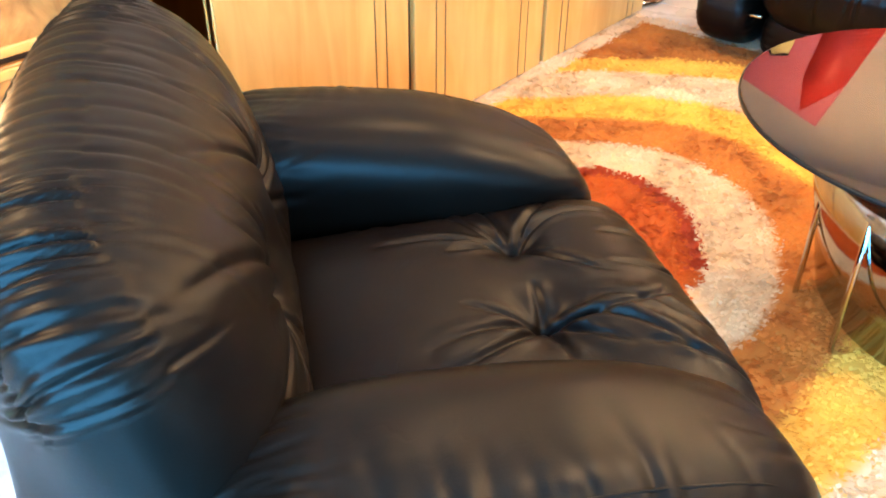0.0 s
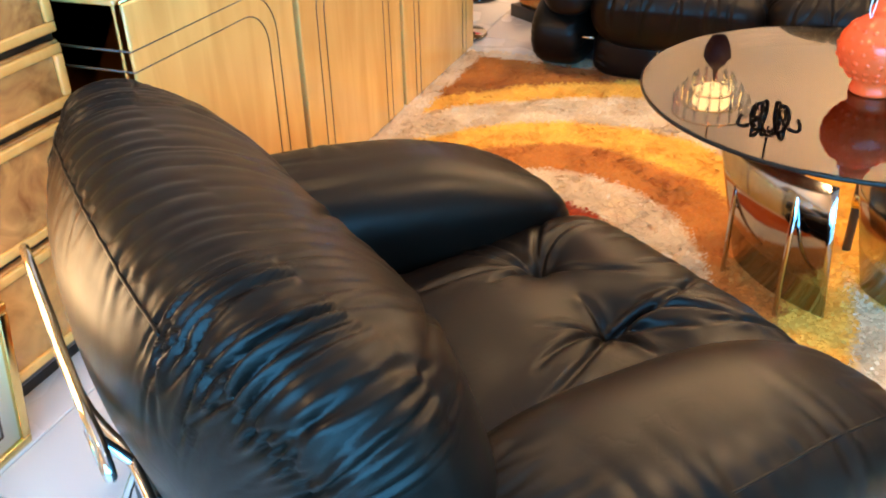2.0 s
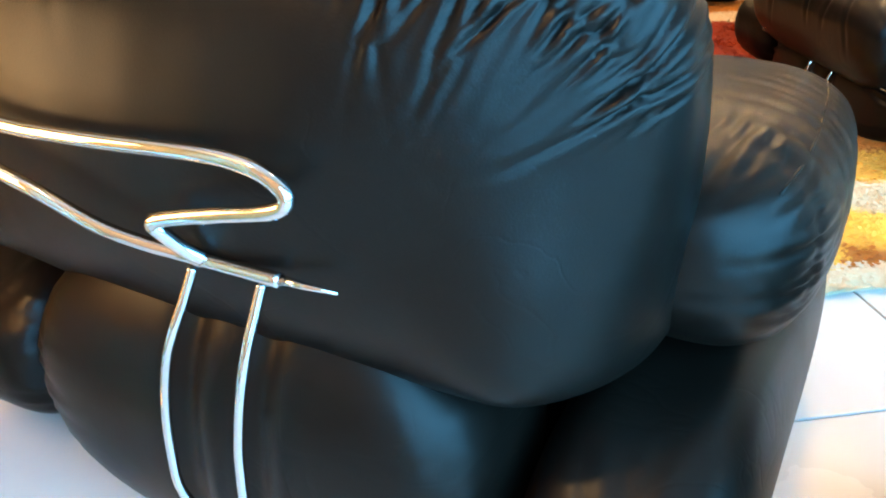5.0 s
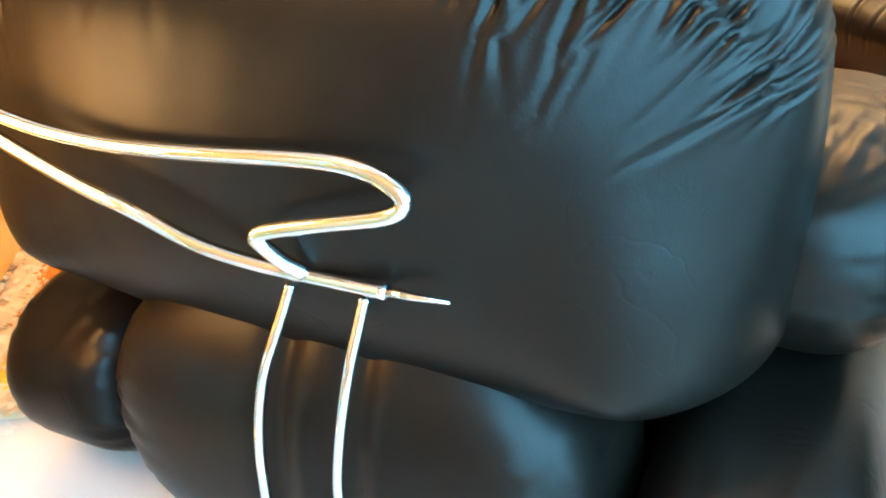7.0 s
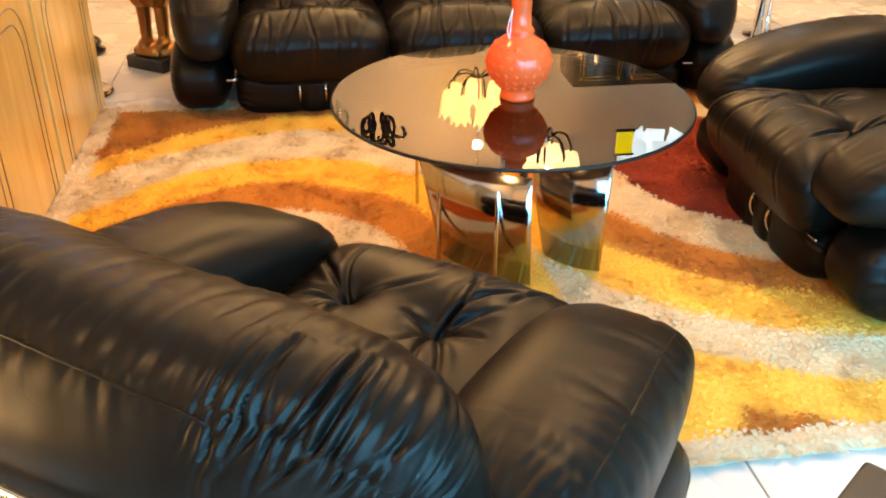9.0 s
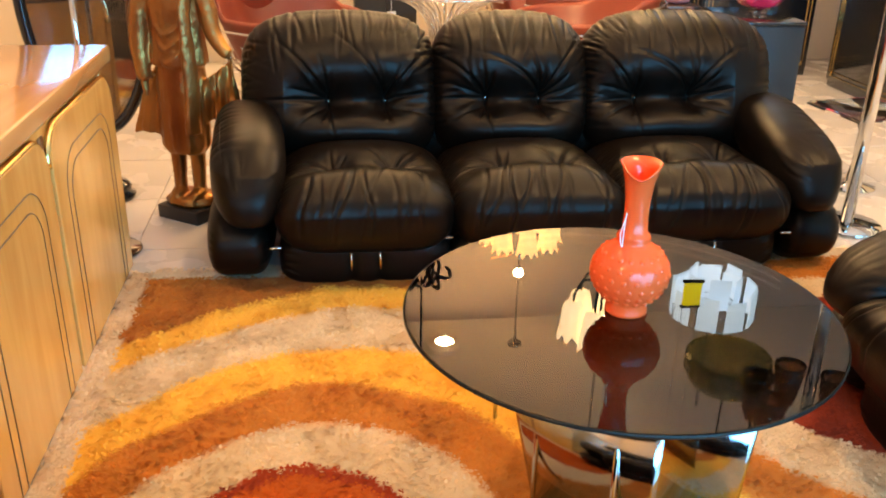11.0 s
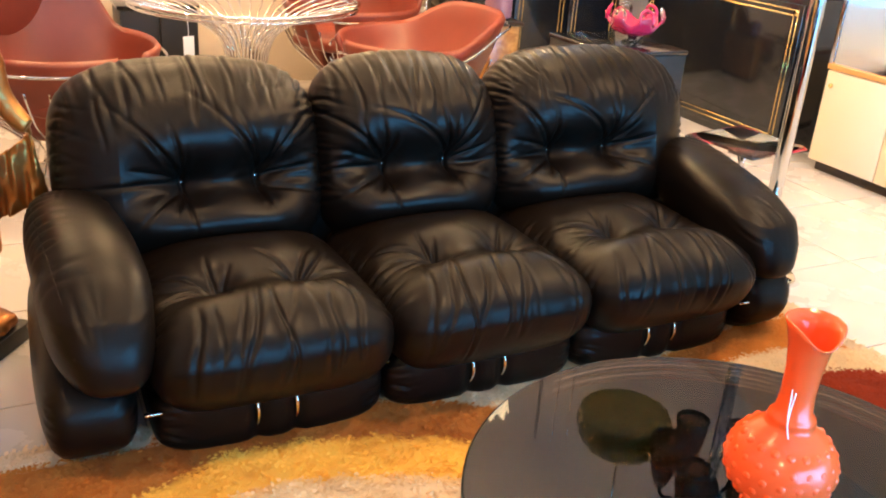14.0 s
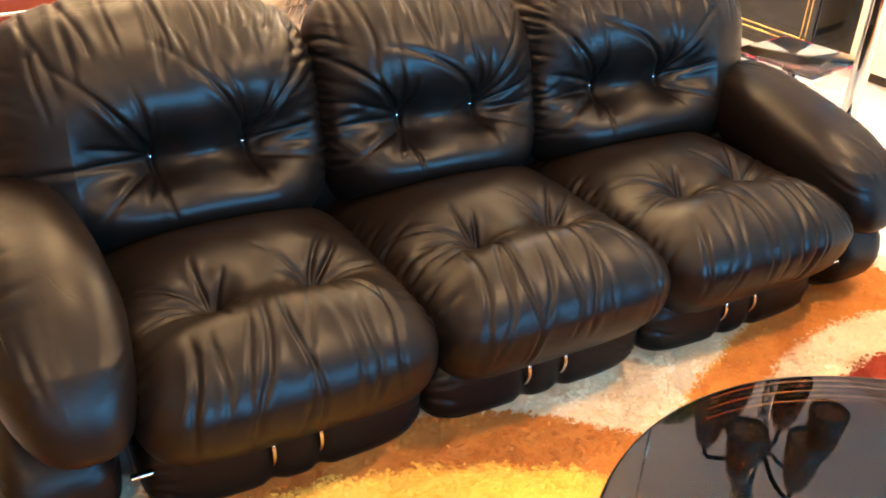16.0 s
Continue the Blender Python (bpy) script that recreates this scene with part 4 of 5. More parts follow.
# ---- room ----
X0, X1, Y0, Y1, ZC = -3.0, 4.0, -1.0, 7.6, 3.3


def structure(name, bm, material, label):
    return tagged(part(name, bm, material, None, smooth=False), label, name.split("_")[0], kind="structure")


structure("floor", box(X0, X1, Y0, Y1, -0.12, -0.004, 0), GROUT, "joint bed under white glossy floor tiles")
structure("ceiling", box(X0, X1, Y0, Y1, ZC, ZC + 0.1, 0), CEILING, "plain pale ceiling")
structure("wall_west", box(X0 - 0.15, X0, Y0, Y1, -0.1, ZC, 0), PLASTER, "plain warm plaster wall")
structure("wall_east", box(X1, X1 + 0.15, Y0, Y1, -0.1, ZC, 0), PLASTER, "plain warm plaster wall")
structure("wall_north", box(X0, X1, Y1, Y1 + 0.15, -0.1, ZC, 0), PLASTER, "plain warm plaster wall")
structure("wall_south", join(box(X0, -1.15, Y0 - 0.15, Y0, -0.1, ZC, 0), box(3.65, X1, Y0 - 0.15, Y0, -0.1, ZC, 0), box(-1.15, 3.65, Y0 - 0.15, Y0, -0.1, 0.1, 0), box(-1.15, 3.65, Y0 - 0.15, Y0, 2.1, ZC, 0)), PLASTER, "plain warm plaster wall round the shop window")


def window(name, x0, x1, z0, z1, y, panes, label, pane_mat, frame_mat=MATT_BLACK):
    th = tagged(thing(name, pose(0, 0, 0), label, "window"), kind="structure")
    part("window_frame", join(box(x0, x1, y - 0.03, y + 0.03, z0, z0 + 0.05), box(x0, x1, y - 0.03, y + 0.03, z1 - 0.05, z1), box(x0, x0 + 0.05, y - 0.03, y + 0.03, z0 + 0.05, z1 - 0.05), box(x1 - 0.05, x1, y - 0.03, y + 0.03, z0 + 0.05, z1 - 0.05),
                              *[box(x0 + (x1 - x0) * k / panes - 0.02, x0 + (x1 - x0) * k / panes + 0.02, y - 0.025, y + 0.025, z0 + 0.05, z1 - 0.05) for k in range(1, panes)]), frame_mat, th)
    for k in range(panes):
        a, b = x0 + (x1 - x0) * k / panes + 0.022, x0 + (x1 - x0) * (k + 1) / panes - 0.022
        part("pane", box(a, b, y - 0.004, y + 0.004, z0 + 0.05, z1 - 0.05, 0), pane_mat(k), th).visible_shadow = False
    return th


window("window_1", -1.15, 3.65, 0.1, 2.1, -1.075, 4, "wide shop window with dark metal frame and daylight outside", lambda k: CLEAR)
STREET = mat("street_daylight", (0.2, 0.3, 0.5), 0.8, emit=(0.35, 0.62, 1.0), estr=0.9)
tagged(part("backdrop", box(-6, 8, -7.1, -7.0, -0.5, 5, 0), STREET), "plain daylight backdrop of the street outside", "backdrop", kind="structure")


# ---- burl cabinet, leaning print, plinth near the armchair ----
def burl_cabinet():
    th = thing("burl_cabinet", pose(0, 0, 0), "burl-veneered drawer cabinet with framed drawer fronts", "cabinet")
    part("body", box(-2.15, -1.64, 0.15, 1.40, 0.04, 1.12, 0.006), DARKWOOD, th)
    part("plinth", box(-2.12, -1.66, 0.18, 1.37, 0.0, 0.04, 0), MATT_BLACK, th)
    part("top", box(-2.17, -1.61, 0.13, 1.42, 1.12, 1.15, 0.006), BURL, th)
    for z0, z1 in ((0.07, 0.32), (0.335, 0.56), (0.575, 0.715), (0.73, 0.90), (0.915, 1.10)):
        for y0, y1 in ((0.165, 0.77), (0.78, 1.39)):
            d = part("drawer", box(-1.641, -1.622, y0, y1, z0, z1, 0.004), BURL, th)
            part("drawer_frame", join(box(-1.624, -1.612, y0 + 0.004, y1 - 0.004, z0 + 0.004, z0 + 0.026), box(-1.624, -1.612, y0 + 0.004, y1 - 0.004, z1 - 0.026, z1 - 0.004), box(-1.624, -1.612, y0 + 0.004, y0 + 0.026, z0 + 0.026, z1 - 0.026), box(-1.624, -1.612, y1 - 0.026, y1 - 0.004, z0 + 0.026, z1 - 0.026)), MAPLE, d, "lighter moulded frame")
    return th


burl_cabinet()
pic = thing("framed_print", pose(-1.555, 0.72, 0, 0, 8, 0), "framed print with cream mat leaning on the cabinet", "picture")
part("mat_board", box(-0.008, 0.004, -0.24, 0.24, 0.02, 0.34, 0), PAPER, pic)
part("frame", join(box(-0.012, 0.014, -0.26, 0.26, 0.0, 0.022), box(-0.012, 0.014, -0.26, 0.26, 0.338, 0.36), box(-0.012, 0.014, -0.26, -0.238, 0.022, 0.338), box(-0.012, 0.014, 0.238, 0.26, 0.022, 0.338)), BRASS, pic, "thin gilt frame")
part("inner_line", join(box(0.0045, 0.0065, -0.2, 0.2, 0.06, 0.064, 0), box(0.0045, 0.0065, -0.2, 0.2, 0.296, 0.3, 0), box(0.0045, 0.0065, -0.2, -0.196, 0.064, 0.296, 0), box(0.0045, 0.0065, 0.196, 0.2, 0.064, 0.296, 0)), INLAY, pic)
part("printed_area", box(0.0045, 0.006, -0.15, 0.15, 0.1, 0.26, 0), BURL, pic)

tagged(part("display_plinth", box(0, 0.38, -0.36, 0, 0, 0.54, 0.008, 3), MATT_BLACK), "matt black display plinth on the tiles beside the armchair", "plinth").matrix_world = pose(-0.21, 0.381, 0, 0, 0, 38)


# ---- statue ----
def statue():
    def body(sections, seg=40, fold=0.0, nf=9, ph=0.0):
        bm = bmesh.new()
        rings = []
        for z, cx, cy, rx, ry, fa in sections:
            ring = []
            for k in range(seg):
                a = 2 * math.pi * k / seg
                f = 1 + fa * math.sin(nf * a + ph + 6 * z) + 0.5 * fa * math.sin(2.3 * nf * a + 3)
                ring.append(bm.verts.new((cx + rx * f * math.cos(a), cy + ry * f * math.sin(a), z + 0.01 * fa * 10 * math.cos(a * 3))))
            rings.append(ring)
        for p, q in zip(rings, rings[1:]):
            for k in range(seg):
                bm.faces.new((p[k], p[(k + 1) % seg], q[(k + 1) % seg], q[k]))
        bm.faces.new(rings[0][::-1])
        bm.faces.new(rings[-1])
        bmesh.ops.recalc_face_normals(bm, faces=bm.faces[:])
        return bm

    torso = body([(0.68, 0, 0, 0.125, 0.085, 0.03), (0.75, 0, 0, 0.118, 0.08, 0.03), (0.84, 0, 0, 0.112, 0.076, 0.02), (0.93, 0, 0, 0.118, 0.075, 0.01), (0.99, 0, 0, 0.125, 0.07, 0.01), (1.025, 0, 0, 0.105, 0.06, 0), (1.05, 0, 0, 0.05, 0.045, 0), (1.075, 0, 0, 0.036, 0.036, 0), (1.10, 0, 0, 0.036, 0.036, 0)])
    head = body([(1.045, 0, -0.01, 0.03, 0.034, 0), (1.06, 0, -0.014, 0.058, 0.06, 0), (1.10, 0, -0.01, 0.078, 0.08, 0), (1.15, 0, -0.004, 0.084, 0.088, 0), (1.20, 0, 0, 0.072, 0.078, 0), (1.23, 0, 0, 0.045, 0.045, 0), (1.26, 0, 0, 0.03, 0.03, 0), (1.285, 0, 0, 0.008, 0.008, 0)], 32)
    skirt = body([(0.30, 0, 0, 0.085, 0.075, 0.03), (0.33, 0, 0, 0.105, 0.085, 0.05), (0.45, 0, 0, 0.108, 0.085, 0.04), (0.60, 0, 0, 0.106, 0.08, 0.03), (0.72, 0, 0, 0.10, 0.075, 0.02)], 48, nf=11)
    flare = body([(0.37, -0.145, 0.02, 0.095, 0.035, 0.1), (0.40, -0.145, 0.02, 0.09, 0.035, 0.1), (0.55, -0.115, 0.02, 0.07, 0.03, 0.06), (0.68, -0.06, 0.02, 0.05, 0.03, 0.02)], 40, nf=7)
    arm_a = tube(smooth_line([(-0.095, 0, 1.01), (-0.145, -0.005, 0.92), (-0.16, -0.02, 0.78), (-0.155, -0.03, 0.70), (-0.15, -0.03, 0.62)], 6), lambda t: (0.052 - 0.02 * t) * min(1, 0.35 + 5 * t), 14)
    hand_a = tube(smooth_line([(-0.152, -0.03, 0.63), (-0.148, -0.035, 0.59), (-0.142, -0.04, 0.545)], 5), lambda t: 0.022 - 0.010 * t, 10, flat=0.6)
    arm_b = tube(smooth_line([(0.095, 0, 1.01), (0.14, -0.01, 0.92), (0.165, -0.03, 0.82), (0.21, -0.04, 0.755), (0.235, -0.045, 0.735)], 6), lambda t: (0.046 - 0.022 * t) * min(1, 0.35 + 5 * t), 14)
    drape = bmesh.new()
    rows = []
    for i in range(15):
        t = i / 14
        x0, z0 = 0.235 - 0.15 * (1 - t), 0.73 - 0.12 * (1 - t) ** 0.7
        row = []
        for j in range(13):
            s = j / 12
            x = x0 + (0.265 * (0.35 + 0.65 * t) - x0) * s
            z = z0 + (0.43 + 0.07 * t - z0) * s
            row.append((x, -0.03 + 0.014 * math.sin(16 * t + 5 * s) + 0.01 * math.sin(31 * t), z))
        rows.append(row)
    for dy in (0, 0.022):
        g = [[drape.verts.new((x, y + dy, z)) for x, y, z in row] for row in rows]
        for p, q in zip(g, g[1:]):
            for k in range(12):
                drape.faces.new((p[k], p[k + 1], q[k + 1], q[k]))
        edge = [g[0][k] for k in range(13)] + [g[i][12] for i in range(1, 15)] + [g[14][k] for k in range(11, -1, -1)] + [g[i][0] for i in range(13, 0, -1)]
        if dy == 0:
            first = edge
        else:
            n = len(edge)
            for k in range(n):
                drape.faces.new((first[k], first[(k + 1) % n], edge[(k + 1) % n], edge[k]))
    bmesh.ops.recalc_face_normals(drape, faces=drape.faces[:])
    legs = [tube([(x, 0, 0.36), (x, -0.003, 0.22), (x, -0.012, 0.12)], lambda t: 0.038 - 0.012 * t, 14) for x in (-0.045, 0.042)]
    feet = [body([(0.105, x, -0.03, 0.03, 0.06, 0), (0.125, x, -0.025, 0.032, 0.055, 0), (0.145, x, -0.005, 0.026, 0.032, 0)], 20) for x in (-0.045, 0.042)]
    lotus = body([(0.058, 0, 0, 0.10, 0.085, 0.03), (0.075, 0, 0, 0.118, 0.10, 0.05), (0.095, 0, 0, 0.112, 0.095, 0.05), (0.11, 0, 0, 0.09, 0.075, 0.02)], 40, nf=8)
    robe = tube(smooth_line([(0.09, -0.06, 1.02), (0.07, -0.085, 0.92), (0.075, -0.092, 0.8), (0.08, -0.095, 0.62), (0.07, -0.095, 0.40)], 6), lambda t: 0.026 + 0.012 * t, 12, flat=0.45)
    folds = [tube(smooth_line([(-0.10 + 0.01 * k, -0.045, 0.98 - 0.055 * k), (-0.03, -0.079 - 0.002 * k, 0.93 - 0.06 * k), (0.05, -0.07, 0.955 - 0.05 * k)], 6), 0.0035 + 0.001 * k, 8) for k in (2, 3, 4)]
    gilt = join(torso, head, skirt, flare, arm_a, hand_a, arm_b, drape, *legs, *feet, lotus, robe, *folds)
    # the pieces melt into one carved body
    solid = part("carving", gilt, GOLD)
    melt = solid.modifiers.new("melt", "REMESH")
    melt.mode, melt.voxel_size = "VOXEL", 0.0065
    soft = solid.modifiers.new("soft", "SMOOTH")
    soft.factor, soft.iterations = 0.5, 5
    deps = bpy.context.evaluated_depsgraph_get()
    carved = bpy.data.meshes.new_from_object(solid.evaluated_get(deps))
    bpy.data.objects.remove(solid)
    gilt = bmesh.new()
    gilt.from_mesh(carved)
    for v in gilt.verts:
        q = v.co
        v.co += v.normal * (0.0022 * noise.noise((q.x * 30, q.y * 30, q.z * 16)) + 0.0016 * noise.noise((q.x * 90, q.y * 90, q.z * 60)))
    base = box(-0.115, 0.115, -0.105, 0.105, 0, 0.06, 0.004)
    base.transform(pose(0, 0, 0, 0, 0, -22))
    n = len(gilt.faces)
    bm = join(gilt, base)
    bm.faces.ensure_lookup_table()
    for f in bm.faces[n:]:
        f.material_index = 1
    ob = part("statue", bm, GOLD)
    ob.data.materials.append(MATT_BLACK)
    ob.matrix_world = pose(-1.345, 4.25, 0, 0, 0, -14)
    return tagged(ob, "gilded carved standing figure in draped robes on a black block", "statue")


statue()


# ---- standing oval mirror and lamp feet behind the sideboard ----
mirror = thing("standing_mirror", pose(-1.76, 4.5, 0, 0, 0, 12), "black-framed oval standing mirror on a turned foot", "mirror")
oval = [(0.26 * math.cos(a), 0.0, 0.98 + 0.66 * math.sin(a)) for a in [2 * math.pi * k / 60 for k in range(60)]]
part("frame", tube(oval, 0.026, 12, True), BLACK, mirror, "black lacquered oval frame")
bm = bmesh.new()
bm.faces.new([bm.verts.new((0.25 / 0.26 * x, -0.002, 0.98 + (z - 0.98) * 0.96)) for x, y, z in oval])
bmesh.ops.solidify(bm, geom=bm.faces[:], thickness=0.006)
part("glass", bm, mat("dark_mirror", (0.5, 0.5, 0.52), 0.03, 1.0), mirror, smooth=False)
part("foot", lathe([(0.0, 0.0), (0.11, 0.0), (0.115, 0.02), (0.09, 0.035), (0.10, 0.055), (0.085, 0.075), (0.04, 0.10), (0.03, 0.18), (0.028, 0.33), (0.0, 0.33)], 36), BLACK, mirror, "black turned foot")

lamp = thing("floor_lamp", pose(-1.64, 3.85, 0), "chrome floor lamp with a round steel foot and bell shade", "floor lamp")
part("foot", lathe([(0.0, 0.0), (0.135, 0.0), (0.14, 0.008), (0.13, 0.018), (0.03, 0.03), (0.0, 0.03)], 48), STEEL, lamp)
part("pole", tube([(0, 0, 0.028), (0, 0, 1.5)], 0.011, 12), CHROME, lamp)
part("shade", lathe([(0.17, 1.42), (0.15, 1.55), (0.09, 1.68), (0.03, 1.72), (0.028, 1.715), (0.086, 1.675), (0.146, 1.548), (0.166, 1.42)], 48), BLACK, lamp)

pole = thing("chrome_pole", pose(1.58, 3.88, 0), "tall chrome pole on a round polished foot beside the sofa", "floor lamp")
part("foot", lathe([(0.0, 0.0), (0.15, 0.0), (0.155, 0.01), (0.145, 0.022), (0.04, 0.03), (0.0, 0.03)], 48), CHROME, pole)
part("shaft", tube([(0, 0, 0.028), (0, 0, 1.2), (0, 0, 2.3)], 0.029, 20), CHROME, pole)
part("collar", lathe([(0.0, 2.3), (0.05, 2.3), (0.05, 2.36), (0.0, 2.36)], 24), CHROME, pole)


# ---- dining set behind the sofa ----
def wire_table():
    th = thing("wire_table", pose(0.07, 6.45, 0), "round dining table base of flaring chrome wires", "table")
    R = 0.63
    for z, r in ((0.742, R), (0.715, R * 0.985)):
        part("ring", tube([(r * math.cos(2 * math.pi * k / 72), r * math.sin(2 * math.pi * k / 72), z) for k in range(72)], 0.008, 8, True), CHROME, th)
    part("ring", tube([(0.3 * math.cos(2 * math.pi * k / 48), 0.3 * math.sin(2 * math.pi * k / 48), 0.02) for k in range(48)], 0.008, 8, True), CHROME, th)
    for k in range(36):
        a = 2 * math.pi * k / 36
        pts = smooth_line([(r * math.cos(a + tw), r * math.sin(a + tw), z) for r, z, tw in ((0.30, 0.02, 0), (0.16, 0.16, 0.05), (0.11, 0.36, 0.1), (0.16, 0.54, 0.16), (0.34, 0.66, 0.2), (R, 0.735, 0.22))], 4)
        part("wire", tube(pts, 0.0055, 6), CHROME, th)
    return th


wire_table()
card = thing("price_tag", pose(-0.33, 6.0, 0, 0, 0, 20), "white price tag hung from the wire table", "tag")
part("card", box(-0.03, 0.03, -0.0015, 0.0015, 0.52, 0.63, 0.001), PAPER, card)
part("string", tube([(0, 0, 0.63), (0.004, 0.004, 0.68), (0.0, 0.01, 0.725)], 0.0012, 6), PAPER, card)


def tub_chair(m, tall, label):
    th = thing("tub_chair", m, label, "chair", "chairs round the wire table")

    def rim(a):
        c = 0.5 + 0.5 * math.cos(a)
        q = min(1, max(0, (c - 0.55) / 0.35))
        return 0.62 + tall * q * q * (3 - 2 * q) + 0.02 * c

    def wall(rf, n=64, spread=2.95):
        bm = bmesh.new()
        cols = []
        for i in range(n + 1):
            a = -spread + 2 * spread * i / n
            zt = rim(a)
            prof = []
            for j in range(9):
                t = j / 8
                r = rf * (0.45 + 0.55 * t ** 0.6) * (1 + 0.05 * math.cos(a) * t)
                prof.append((r, 0.24 + (zt - 0.24) * t))
            inner = [(r - 0.055 * (0.6 + 0.4 * math.sin(math.pi * min(1, k / 8 + 0.2))), z) for k, (r, z) in enumerate(prof)]
            top = [((prof[-1][0] + inner[-1][0]) / 2, prof[-1][1] + 0.025)]
            loop = prof + top + inner[::-1]
            cols.append([bm.verts.new((r * math.sin(a), -r * math.cos(a), z)) for r, z in loop])
        for p, q in zip(cols, cols[1:]):
            for k in range(len(p)):
                kk = (k + 1) % len(p)
                bm.faces.new((p[k], p[kk], q[kk], q[k]))
        bm.faces.new(cols[0])
        bm.faces.new(cols[-1][::-1])
        bmesh.ops.recalc_face_normals(bm, faces=bm.faces[:])
        return bm

    part("shell", wall(0.45), ORANGE_LEATHER, th)
    part("seat", moved(cushion((0.33, 0.33, 0.07), 3.0, 2.6, (40, 40, 16), None, (lambda P, N: 0.006 * ripple(P, 3, 18),)), (0, 0.02, 0.42)), ORANGE_LEATHER, th)
    if tall > 0.2:
        part("back_pad", moved(cushion((0.25, 0.22, 0.045), 3.4, 2.4, (40, 30, 12), None, (lambda P, N: 0.006 * ripple(P, 5, 22),)), (0, -0.33, 0.80), 80), ORANGE_LEATHER, th)
    part("rim_wire", tube(smooth_line([(0.474 * math.sin(a) * (1 + 0.05 * math.cos(a)), -0.474 * math.cos(a) * (1 + 0.05 * math.cos(a)), rim(a) - 0.035) for a in [-2.95 + 5.9 * k / 36 for k in range(37)]], 2), 0.007, 8), CHROME, th)
    part("base_ring", tube([(0.27 * math.cos(2 * math.pi * k / 48), 0.27 * math.sin(2 * math.pi * k / 48), 0.012) for k in range(48)], 0.008, 8, True), CHROME, th)
    for k in range(28):
        a = 2 * math.pi * k / 28
        part("wire", tube(smooth_line([(r * math.sin(a), -r * math.cos(a), z) for r, z in ((0.27, 0.012), (0.2, 0.15), (0.235, 0.24), (0.37, 0.36), (0.452, 0.52))], 3), 0.0045, 6), CHROME, th)
    return th


chair = tub_chair(pose(-0.93, 5.82, 0, 0, 0, -140), 0.42, "coral leather tub chair, tall padded back, chrome wire frame")
copy_thing(chair, pose(0.88, 6.95, 0, 0, 0, 135))
tub_chair(pose(0.82, 5.80, 0, 0, 0, 84), 0.13, "coral leather tub chair, low rim, chrome wire frame")


dark = thing("low_cabinet", pose(0, 0, 0), "low black cabinet against the far wall behind the wire table", "cabinet")
part("body", box(-0.52, -0.06, 7.15, 7.5, 0.04, 0.575, 0.005), MATT_BLACK, dark)
part("top", box(-0.535, -0.045, 7.13, 7.51, 0.576, 0.60, 0.004), BLACK, dark, "glossy black top")
part("foot", box(-0.50, -0.08, 7.17, 7.49, 0.0, 0.04, 0.0), MATT_BLACK, dark)
for x in (-0.517, -0.287):
    part("door", box(x, x + 0.225, 7.132, 7.149, 0.05, 0.57, 0.003), MATT_BLACK, dark)


# ---- black plinth with pink bowl, low table, cabinets ----
plinth = thing("black_plinth", pose(0, 0, 0), "black plinth with a glossy top behind the sofa", "plinth")
part("body", box(1.18, 1.60, 4.56, 5.05, 0, 0.78, 0.006), MATT_BLACK, plinth)
part("top", box(1.176, 1.604, 4.556, 5.054, 0.781, 0.80, 0.004), BLACK, plinth, "glossy black top")
bowl = thing("glass_bowl", pose(1.43, 4.75, 0.80), "pink art-glass bowl with pulled loops on a clear foot", "bowl")
part("foot", lathe([(0.0, 0.0), (0.045, 0.0), (0.048, 0.008), (0.02, 0.025), (0.025, 0.04), (0.0, 0.04)], 32), CLEAR, bowl)
bm = lathe([(0.0, 0.036), (0.03, 0.036), (0.08, 0.05), (0.11, 0.08), (0.13, 0.115), (0.122, 0.113), (0.1, 0.08), (0.07, 0.06), (0.0, 0.05)], 64)
for v in bm.verts:
    a = math.atan2(v.co.y, v.co.x)
    if v.co.z > 0.07:
        v.co.z += 0.02 * math.sin(6 * a)
        v.co.x *= 1 + 0.08 * math.sin(6 * a)
        v.co.y *= 1 + 0.08 * math.sin(6 * a)
part("cup", bm, PINK, bowl)
for k in range(6):
    a = 2 * math.pi * k / 6 + 0.3
    c, s = math.cos(a), math.sin(a)
    part("loop", tube(smooth_line([(0.125 * c - 0.03 * s, 0.125 * s + 0.03 * c, 0.105), (0.12 * c - 0.028 * s, 0.12 * s + 0.028 * c, 0.145), (0.11 * c, 0.11 * s, 0.165), (0.12 * c + 0.028 * s, 0.12 * s - 0.028 * c, 0.145), (0.125 * c + 0.03 * s, 0.125 * s - 0.03 * c, 0.105)], 5), 0.007, 8), CLEAR if k % 2 else PINK, bowl)

low = thing("low_table", pose(1.9, 4.40, 0, 0, 0, 8), "small square glass table with red corners on a chrome pedestal", "table")
part("glass_top", box(-0.19, 0.19, -0.19, 0.19, 0.398, 0.41, 0.003), CLEAR, low).visible_shadow = False
for a, b in ((-1, -1), (1, -1), (1, 1), (-1, 1)):
    bm = bmesh.new()
    pts = [(a * 0.19, b * 0.19), (a * 0.06, b * 0.19), (a * 0.0, b * 0.02), (a * 0.19, b * 0.06)]
    f = bm.faces.new([bm.verts.new((x, y, 0.392)) for x, y in (pts if a * b > 0 else pts[::-1])])
    bmesh.ops.solidify(bm, geom=[f], thickness=0.006)
    leaf = part("leaf", bm, PAPER, low, "white panel", smooth=False)
    part("edge", tube([(a * 0.06, b * 0.19, 0.396), (a * 0.192, b * 0.192, 0.396), (a * 0.19, b * 0.06, 0.396)], 0.006, 6), RED_LAC if a > 0 else BLACK, leaf, "red and black edge")
